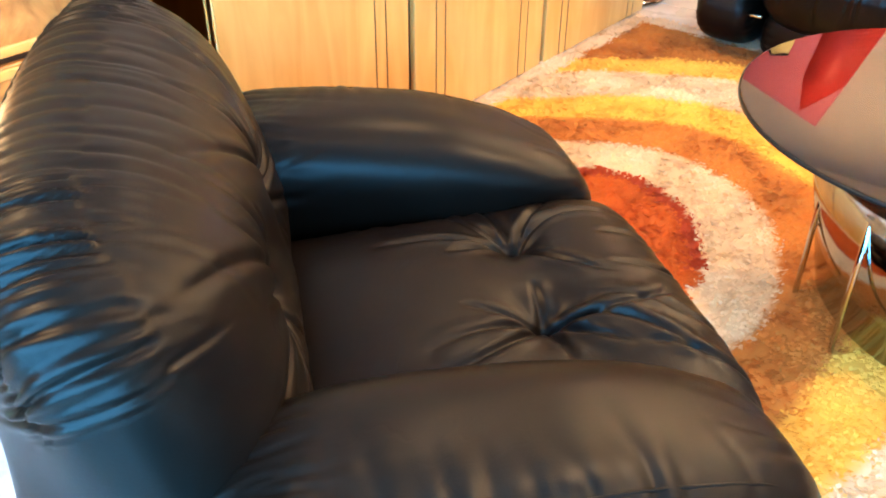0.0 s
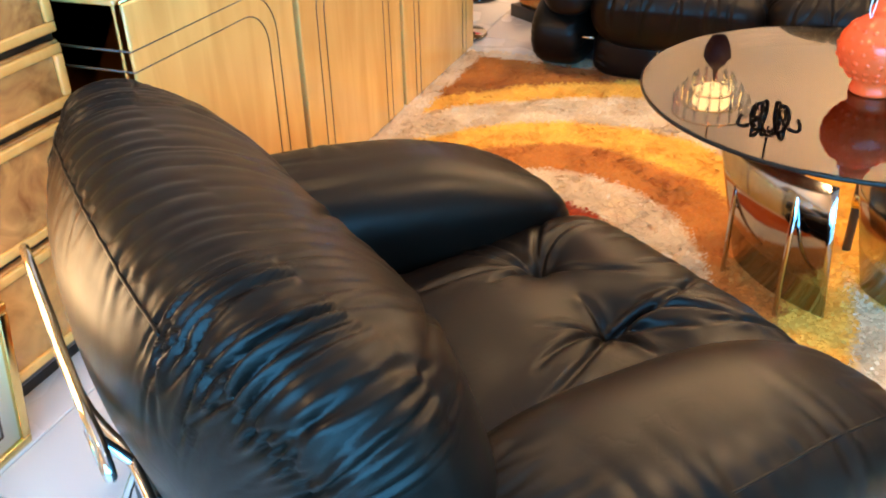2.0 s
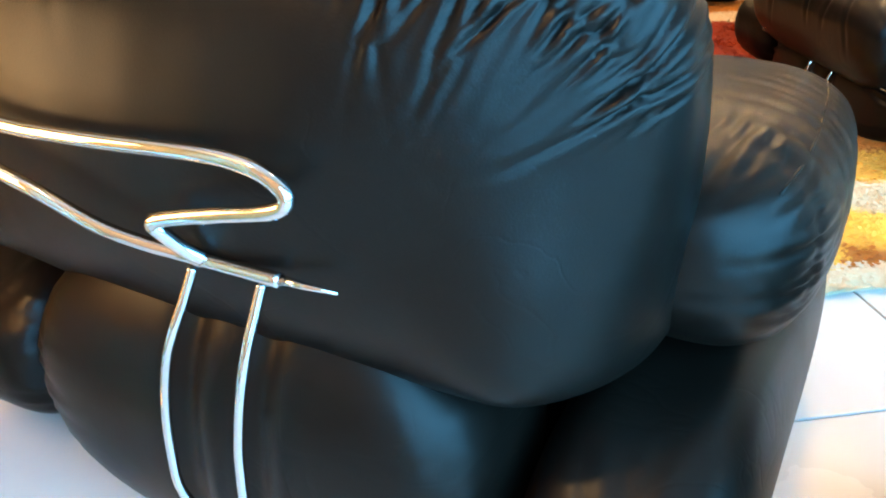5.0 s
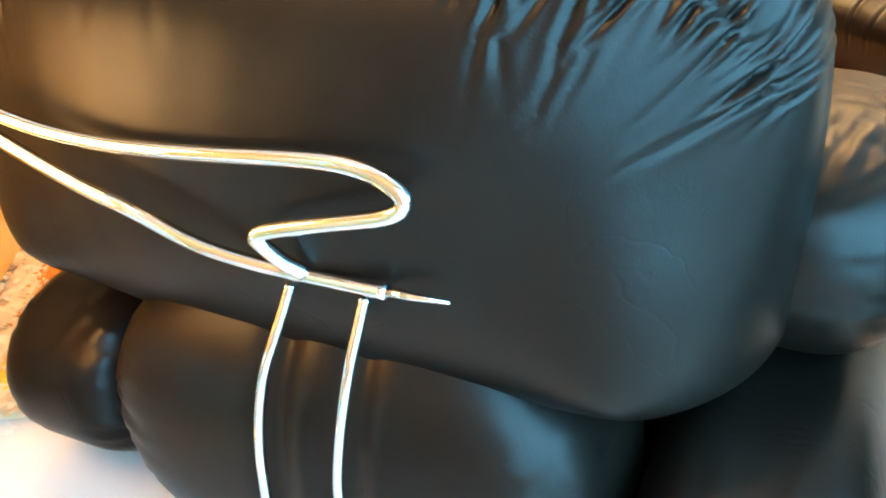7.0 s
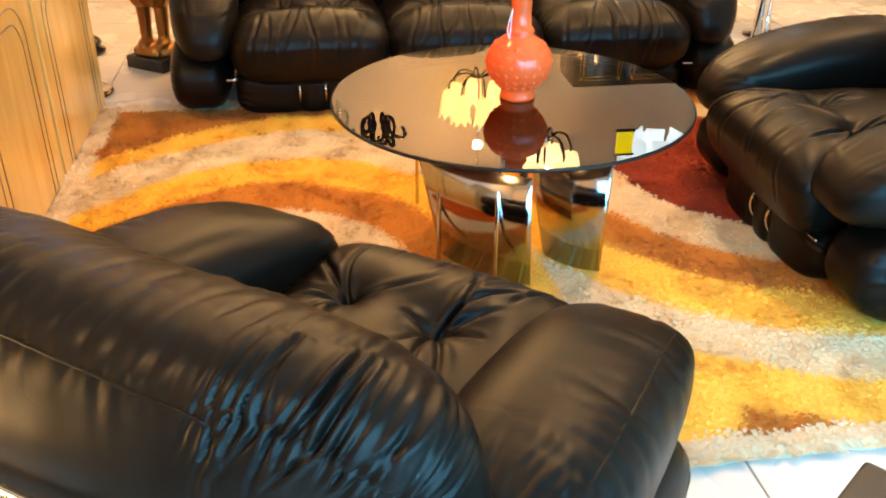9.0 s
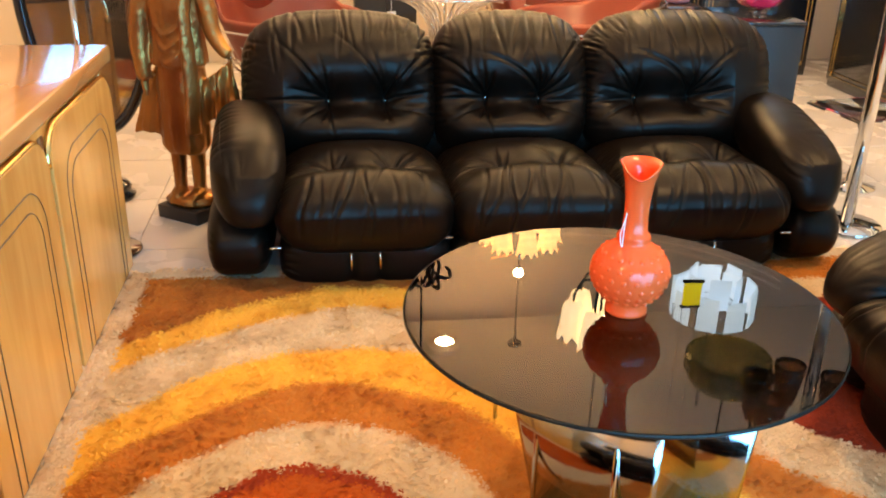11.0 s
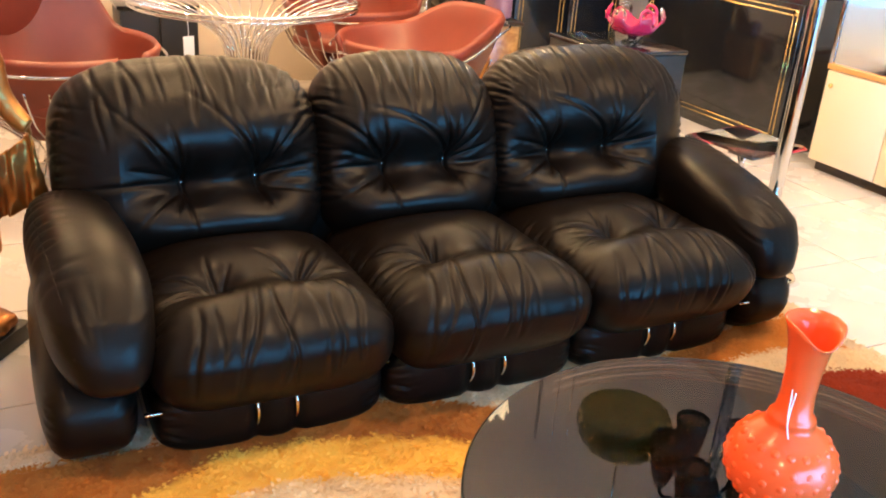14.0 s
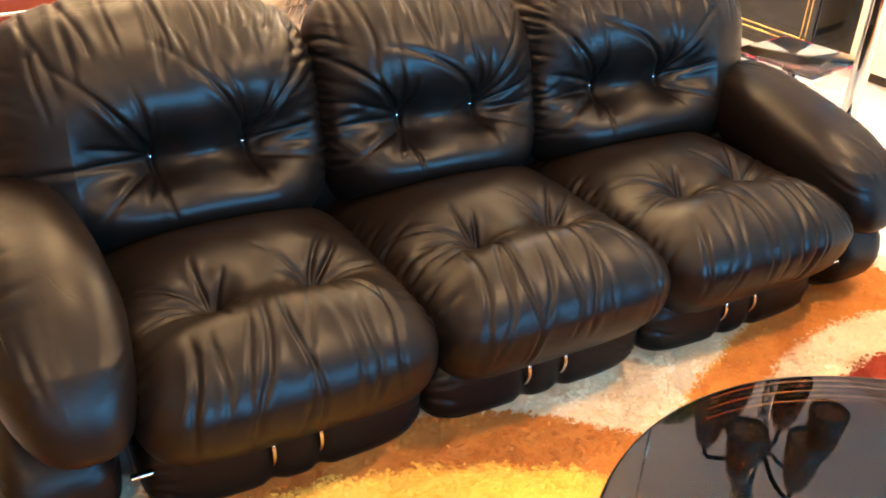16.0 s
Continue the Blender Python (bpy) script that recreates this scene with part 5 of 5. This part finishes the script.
part("pedestal", lathe([(0.0, 0.0), (0.12, 0.0), (0.122, 0.01), (0.03, 0.03), (0.016, 0.12), (0.016, 0.30), (0.05, 0.385), (0.0, 0.385)], 32), CHROME, low)


def gold_cabinet(name, m, w, h, doors, label):
    """Black lacquer cabinet, local front at -y, thin gold lines and corner squares on each door."""
    th = thing(name, m, label, "cabinet")
    part("body", box(0, w, 0, 0.45, 0.0, h, 0.004), BLACK, th)
    for k in range(doors):
        a, b = w * k / doors + 0.008, w * (k + 1) / doors - 0.008
        d = part("door", box(a, b, -0.018, -0.001, 0.05, h - 0.03, 0.004), BLACK, th)
        for ins in (0.035, 0.065):
            x0, x1, z0, z1 = a + ins, b - ins, 0.05 + ins, h - 0.03 - ins
            for p, q in (((x0, z0), (x1, z0)), ((x0, z1), (x1, z1)), ((x0, z0), (x0, z1)), ((x1, z0), (x1, z1))):
                part("gold_line", box(min(p[0], q[0]) - 0.0035, max(p[0], q[0]) + 0.0035, -0.0205, -0.0175, min(p[1], q[1]) - 0.0035, max(p[1], q[1]) + 0.0035, 0), BRASS, d)
        for x in (a + 0.035, b - 0.065):
            for z in (0.085, h - 0.095):
                part("corner_square", box(x, x + 0.03, -0.0225, -0.0207, z, z + 0.03, 0), BRASS, d)
    return th


gold_cabinet("lacquer_cabinet", pose(2.99, 6.62, 0, 0, 0, -90), 1.42, 0.92, 1, "black lacquer cabinet with fine gold lines and corner squares")
gold_cabinet("lacquer_cabinet", pose(1.62, 6.95, 0), 1.36, 2.05, 3, "tall black lacquer cabinet with upright gold lines")
tagged(part("wooden_chest", box(2.98, 3.42, 5.25, 6.6, 0.93, 1.4, 0.012), DARKWOOD), "dark brown wooden chest on the lacquer cabinet", "chest")


def counter():
    th = thing("display_counter", pose(0, 0, 0), "cream counter with doors under a lit glass showcase", "counter")
    part("body", box(3.0, 3.6, 2.2, 4.96, 0.06, 0.585, 0.004), CREAM, th)
    part("plinth", box(3.04, 3.58, 2.22, 4.94, 0.0, 0.06, 0), DARKWOOD, th)
    part("worktop", box(2.985, 3.62, 2.19, 4.97, 0.585, 0.615, 0.004), MAPLE_TOP, th)
    for k in range(6):
        y0 = 2.21 + 0.458 * k
        d = part("door", box(2.984, 2.999, y0 + 0.003, y0 + 0.455, 0.065, 0.578, 0.003), CREAM, th)
        part("knob", lathe([(0.0, 0.0), (0.011, 0.0), (0.013, 0.008), (0.009, 0.016), (0.0, 0.018)], 16), BRASS, d).matrix_local = pose(2.984, y0 + (0.41 if k % 2 else 0.05), 0.50, 0, -90, 0)
    part("showcase_glass", box(3.0, 3.012, 2.2, 4.95, 0.62, 1.25, 0), CLEAR, th).visible_shadow = False
    part("showcase_top", box(3.0, 3.6, 2.2, 4.96, 1.25, 1.28, 0.004), MATT_BLACK, th)
    part("post", box(2.99, 3.02, 4.945, 4.97, 0.616, 1.25, 0.002), CHROME, th)
    part("light_strip", box(3.1, 3.5, 2.3, 4.85, 1.235, 1.248, 0), mat("showcase_light", (1, 0.9, 0.7), 0.5, emit=(1.0, 0.84, 0.55), estr=7.0), th, "lit showcase strip")
    part("showcase_floor", box(3.02, 3.58, 2.22, 4.94, 0.617, 0.63, 0.002), WHITE, th)
    return th


counter()

# shelf with white vessels on the far side
shelf = thing("white_shelf", pose(0, 0, 0), "low white display shelf on the far side of the room", "shelf")
part("top", box(0.85, 1.58, 7.3, 7.58, 0.52, 0.55, 0.004), WHITE, shelf)
for x in (0.87, 1.2, 1.54):
    part("side", box(x, x + 0.025, 7.31, 7.57, 0.0, 0.52, 0.003), WHITE, shelf)
for x, y, r, h in ((0.95, 7.42, 0.06, 0.30), (1.12, 7.45, 0.08, 0.24), (1.3, 7.4, 0.055, 0.34), (1.46, 7.44, 0.07, 0.2)):
    v = part("white_vase", lathe([(0.0, 0.0), (r * 0.7, 0.0), (r, h * 0.35), (r * 0.95, h * 0.6), (r * 0.5, h * 0.85), (r * 0.55, h), (r * 0.48, h), (r * 0.4, h * 0.85), (0.0, h * 0.5)], 32), WHITE)
    v.location = (x, y, 0.5505)
    tagged(v, "plain white ceramic vase on the white shelf", "vase", "white vases on the shelf")
crate = thing("side_cabinet", pose(0, 0, 0), "brown wooden side cabinet behind the tub chair", "cabinet")
part("body", box(1.56, 1.76, 6.3, 6.9, 0.04, 0.60, 0.006), BURL, crate)
part("top", box(1.54, 1.78, 6.28, 6.92, 0.60, 0.625, 0.005), DARKWOOD, crate)
part("foot", box(1.57, 1.75, 6.32, 6.88, 0.0, 0.04, 0), MATT_BLACK, crate)
rib = part("ribbed_vase", lathe([(0.0, 0.0), (0.06, 0.0)] + [(0.085 + 0.006 * (k % 2), 0.012 + 0.016 * k) for k in range(12)] + [(0.05, 0.22), (0.045, 0.22), (0.07, 0.18), (0.0, 0.03)], 40), mat("mauve_glass", (0.28, 0.13, 0.16), 0.12, coat=0.5))
rib.location = (1.66, 6.42, 0.6255)
tagged(rib, "ribbed mauve glass vase on the brown cabinet", "vase")


# ---- hanging lamps ----
def tulip(x, y):
    """Fluted glass shade, open at its scalloped top."""
    bm = lathe([(0.02, 0.07), (0.05, 0.085), (0.064, 0.12), (0.070, 0.18), (0.075, 0.25), (0.088, 0.30), (0.084, 0.30), (0.071, 0.25), (0.066, 0.18), (0.060, 0.12), (0.02, 0.09)], 48)
    for v in bm.verts:
        a, up = math.atan2(v.co.y, v.co.x), max(0.0, (v.co.z - 0.1) / 0.2)
        k = 1 + (0.03 + 0.05 * up) * math.sin(8 * a)
        v.co.x, v.co.y, v.co.z = v.co.x * k + x, v.co.y * k + y, v.co.z + 0.022 * up ** 3 * math.sin(8 * a)
    return bm


def chandelier(name, m, shades, r, mtl, label):
    th = thing(name, m, label, "chandelier")
    up = 3.3 - m.translation.z
    part("stem", tube([(0, 0, 0.0), (0, 0, up)], 0.008, 10), CHROME, th)
    part("knob", lathe([(0.0, -0.06), (0.02, -0.05), (0.03, -0.02), (0.02, 0.02), (0.0, 0.03)], 24), CHROME, th)
    for k in range(shades):
        a = 2 * math.pi * k / shades
        c, s = math.cos(a), math.sin(a)
        arm = part("arm", tube(smooth_line([(0, 0, 0), (0.35 * r * c, 0.35 * r * s, -0.06), (0.75 * r * c, 0.75 * r * s, -0.05), (r * c, r * s, 0.03), (r * c, r * s, 0.08)], 5), 0.009, 8), BLACK, th)
        part("shade", tulip(r * c, r * s), mtl, arm, "cream glass shade")
    part("ceiling_cup", lathe([(0.0, up - 0.04), (0.06, up - 0.03), (0.065, up), (0.0, up)], 24), CHROME, th)
    return th


chandelier("chandelier", pose(0.85, 4.98, 1.72), 6, 0.17, LAMP_SOFT, "chrome chandelier with glowing cream glass shades")
chandelier("chandelier", pose(0.82, 7.1, 2.0), 8, 0.26, LAMP_GLOW, "chrome chandelier with bright glass shades")
crystal = thing("crystal_chandelier", pose(-0.62, 6.5, 2.0), "glowing tiered crystal chandelier with a dark tassel below", "chandelier")
part("stem", tube([(0, 0, 0.25), (0, 0, 1.3)], 0.008, 8), BRASS, crystal)
part("core", lathe([(0.0, -0.04), (0.10, -0.03), (0.13, 0.0), (0.13, 0.10), (0.10, 0.13), (0.0, 0.14)], 28), LAMP_GLOW, crystal, "glowing frosted core")
for count, rad, z0, z1 in ((20, 0.27, 0.02, 0.16), (16, 0.21, -0.06, 0.08), (12, 0.14, -0.14, 0.0)):
    part("ring", tube([(rad * math.cos(2 * math.pi * k / 40), rad * math.sin(2 * math.pi * k / 40), z1 + 0.008) for k in range(40)], 0.006, 6, True), BRASS, crystal)
    for k in range(count):
        q = 2 * math.pi * k / count
        part("prism", lathe([(0.0, z0), (0.014, z0 + 0.03), (0.010, z1 - 0.01), (0.0, z1)], 6, rad * math.cos(q), rad * math.sin(q)), CLEAR, crystal, smooth=False)
part("tassel", lathe([(0.0, -0.42), (0.05, -0.41), (0.085, -0.34), (0.10, -0.26), (0.06, -0.2), (0.02, -0.16), (0.0, -0.04)], 18), mat("plum_tassel", (0.05, 0.012, 0.014), 0.6, bump=0.4, scale=60), crystal, "dark plum tassel")
sign = thing("hanging_sign", pose(1.25, 4.64, 1.5), "small lit yellow sign hung from the ceiling on wires", "sign")
part("panel", box(-0.05, 0.05, -0.012, 0.012, 0.03, 0.17, 0.004), YELLOW_SIGN, sign)
part("frame", join(box(-0.06, 0.06, -0.016, 0.016, 0.018, 0.0295), box(-0.06, 0.06, -0.016, 0.016, 0.1705, 0.182)), MATT_BLACK, sign, "black edge")
for x in (-0.045, 0.045):
    part("wire", tube([(x, 0, 0.18), (x, 0, 1.79)], 0.002, 6), CHROME, sign)
slabs = thing("glass_chandelier", pose(2.05, 6.0, 2.12), "chandelier of glowing bluish-white glass slabs hung in two tiers", "chandelier")
part("hub", lathe([(0.0, 0.40), (0.05, 0.40), (0.05, 0.44), (0.012, 0.47), (0.012, 1.17), (0.0, 1.17)], 24), CHROME, slabs)
for tier, count, rad, z0, z1 in ((0, 9, 0.29, 0.10, 0.36), (1, 6, 0.17, 0.0, 0.24)):
    for k in range(count):
        q = 2 * math.pi * (k + 0.3 * tier) / count
        slab = box(-0.075, 0.075, -0.008, 0.008, z0 + 0.03 * (k % 2), z1, 0.003)
        slab.transform(pose(rad * math.cos(q), rad * math.sin(q), 0, 0, 0, math.degrees(q) + 90))
        part("glass_slab", slab, DAY, slabs)
    part("ring", tube([((rad - 0.015) * math.cos(q / 24 * math.pi), (rad - 0.015) * math.sin(q / 24 * math.pi), z1 + 0.01) for q in range(48)], 0.006, 8, True), CHROME, slabs)
for k in range(3):
    q = 2 * math.pi * k / 3
    part("arm", tube([(0.03 * math.cos(q), 0.03 * math.sin(q), 0.42), (0.16 * math.cos(q), 0.16 * math.sin(q), 0.40), (0.275 * math.cos(q), 0.275 * math.sin(q), 0.37)], 0.005, 8), CHROME, slabs)
dome = thing("pendant_lamp", pose(1.32, 4.24, 1.86), "pendant lamp with a fluted cream glass dome on a thin rod", "pendant lamp")
flute = lathe([(0.215, -0.10), (0.225, -0.06), (0.22, 0.0), (0.185, 0.07), (0.12, 0.12), (0.03, 0.14), (0.03, 0.134), (0.115, 0.113), (0.178, 0.064), (0.212, 0.0), (0.217, -0.06), (0.209, -0.10)], 72)
for v in flute.verts:
    a = math.atan2(v.co.y, v.co.x)
    k = 1 + 0.022 * math.sin(18 * a)
    v.co.x *= k
    v.co.y *= k
part("shade", flute, shade_glass("cream_glass", (0.62, 0.60, 0.42)), dome, "fluted cream glass dome")
part("rod", tube([(0, 0, 0.13), (0, 0, 1.44)], 0.006, 8), CHROME, dome)
part("finial", lathe([(0.0, -0.02), (0.018, -0.01), (0.02, 0.02), (0.0, 0.06)], 20), CHROME, dome)
bells = thing("glass_pendant", pose(1.5, 3.8, 1.70), "dark chandelier with hanging smoked-glass bells on curved arms", "chandelier")
part("stem", tube([(0, 0, 0.22), (0, 0, 1.6)], 0.012, 10), BLACK, bells)
part("hub", lathe([(0.0, 0.18), (0.03, 0.19), (0.045, 0.24), (0.03, 0.30), (0.0, 0.32)], 28), BLACK, bells)
SMOKED_BELL = shade_glass("smoked_bell", (0.62, 0.47, 0.38))
for k in range(6):
    a = 2 * math.pi * k / 6 + 0.35
    c, s = 0.22 * math.cos(a), 0.22 * math.sin(a)
    arm = part("arm", tube(smooth_line([(0.1 * c, 0.1 * s, 0.24), (0.5 * c, 0.5 * s, 0.32), (0.9 * c, 0.9 * s, 0.33), (c, s, 0.28)], 5), 0.010, 8), BLACK, bells)
    part("bell", lathe([(0.022, 0.27), (0.03, 0.265), (0.052, 0.20), (0.066, 0.12), (0.074, 0.02), (0.070, 0.02), (0.062, 0.12), (0.048, 0.196), (0.022, 0.262)], 32, c, s), SMOKED_BELL, arm, "smoked glass bell")
    part("rim", lathe([(0.068, 0.0), (0.077, 0.0), (0.078, 0.022), (0.068, 0.022)], 32, c, s), BLACK, arm, "dark metal rim")


scroll = thing("scroll_lamp", pose(-0.2, 5.3, 1.75), "dark metal lamp of curling scrolls hanging from the ceiling", "chandelier")
part("stem", tube([(0, 0, 0), (0, 0, 1.55)], 0.007, 8), BLACK, scroll)
for k in range(6):
    a = 2 * math.pi * k / 6
    c, s = math.cos(a), math.sin(a)
    pts = [((0.03 + 0.16 * t * (1 - 0.35 * t) + 0.05 * math.sin(9 * t)) * c, (0.03 + 0.16 * t * (1 - 0.35 * t) + 0.05 * math.sin(9 * t)) * s, -0.05 + 0.1 * math.cos(8 * t) * (1 - 0.4 * t)) for t in [j / 24 for j in range(25)]]
    part("scroll", tube(pts, 0.012, 8), BLACK, scroll)


# ---- unseen low lamp, added for the warm highlight on the armchair's rear ----
glow = thing("floor_lamp", pose(-1.43, 0.70, 0), "unseen low brass floor lamp with a glowing drum shade, added to warm the armchair's back", "floor lamp")
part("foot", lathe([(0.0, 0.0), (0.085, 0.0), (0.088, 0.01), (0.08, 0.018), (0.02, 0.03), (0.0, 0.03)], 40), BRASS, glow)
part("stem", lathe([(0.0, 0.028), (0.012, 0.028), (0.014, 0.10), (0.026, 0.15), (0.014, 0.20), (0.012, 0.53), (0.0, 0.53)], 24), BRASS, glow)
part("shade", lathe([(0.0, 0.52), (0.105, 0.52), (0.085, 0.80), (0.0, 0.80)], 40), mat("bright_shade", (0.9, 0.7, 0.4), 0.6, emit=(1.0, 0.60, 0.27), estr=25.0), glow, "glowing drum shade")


# ---- large canvas high on the far wall ----
PINK_PAINT = mat("pink_paint", (0.72, 0.16, 0.20), 0.6, vary=0.2, vscale=2.2, bump=0.1, scale=60)
RED_PAINT = mat("red_paint", (0.62, 0.035, 0.03), 0.55, vary=0.25, vscale=2.6, bump=0.1, scale=60)
PALE_PAINT = mat("pale_green_paint", (0.42, 0.46, 0.36), 0.6, vary=0.15, vscale=4)
YELLOW_PAINT = mat("yellow_paint", (0.74, 0.62, 0.28), 0.6, vary=0.15, vscale=4)
canvas = thing("large_canvas", pose(-1.85, Y1 - 0.035, 1.75, 0, -20, 0), "large tilted abstract canvas in pink and red with pale slabs", "painting")


def patch(pts, y, depth=0.006):
    """A flat painted field, raised a little from the canvas."""
    bm = bmesh.new()
    f = bm.faces.new([bm.verts.new((x, y, z)) for x, z in pts])
    r = bmesh.ops.extrude_face_region(bm, geom=[f])
    for v in [g for g in r["geom"] if isinstance(g, bmesh.types.BMVert)]:
        v.co.y += depth
    bmesh.ops.recalc_face_normals(bm, faces=bm.faces[:])
    return bm


part("stretcher", box(-0.66, 0.62, 0.0, 0.03, 0.0, 1.02, 0.004), PINK_PAINT, canvas)
part("red_field", patch([(0.615, 0.004), (0.16, 0.004), (0.26, 0.45), (0.30, 0.70), (0.44, 0.98), (0.615, 0.60)], -0.008), RED_PAINT, canvas)
part("pale_slab", patch([(-0.64, 0.50), (-0.36, 0.40), (-0.28, 0.78), (-0.44, 0.98), (-0.64, 0.90)], -0.008), PALE_PAINT, canvas)
part("yellow_slab", patch([(-0.20, 0.24), (0.06, 0.34), (0.10, 0.62), (-0.02, 0.70), (-0.22, 0.50)], -0.008), YELLOW_PAINT, canvas)
part("dark_outline", tube([(-0.20, -0.006, 0.24), (-0.22, -0.006, 0.50), (-0.02, -0.006, 0.70), (0.10, -0.006, 0.62)], 0.012, 6), MATT_BLACK, canvas)
part("dark_outline", tube([(-0.36, -0.006, 0.40), (-0.28, -0.006, 0.78), (-0.44, -0.006, 0.98)], 0.012, 6), MATT_BLACK, canvas)


# ---- fixtures of the out-of-view ceiling spots, the added ones too ----
for sx, sy, watts in SPOTS:
    th = thing("ceiling_light", pose(sx, sy, 0), "round white ceiling spotlight, placed out of view", "ceiling light", "ceiling spotlights")
    part("ring", lathe([(0.12, 3.299), (0.145, 3.299), (0.15, 3.25), (0.14, 3.235), (0.123, 3.24)], 40), WHITE, th)
    part("housing", lathe([(0.0, 3.299), (0.118, 3.299), (0.118, 3.25), (0.0, 3.25)], 32), WHITE, th)


# ---- floor tiles ----
def floor_tiles():
    """Square white tiles with open joints."""
    floor = bpy.data.objects["floor"]
    s, j = 0.605, 0.0022
    me = None
    ox, oy = 0.282 - 6 * s, 0.832 - 7 * s
    for a in range(13):
        for b in range(20):
            x, y = ox + a * s, oy + b * s
            if x + s > X1 or y + s > Y1 or x < X0 or y < Y0:
                continue
            if me is None:
                ob = part("tile", box(j, s - j, j, s - j, -0.012, 0.0, 0.0015, 1), TILE, floor, smooth=False)
                me = ob.data
            else:
                ob = new("tile", me)
                ob.parent = floor
            ob.location = (x, y, 0)


floor_tiles()
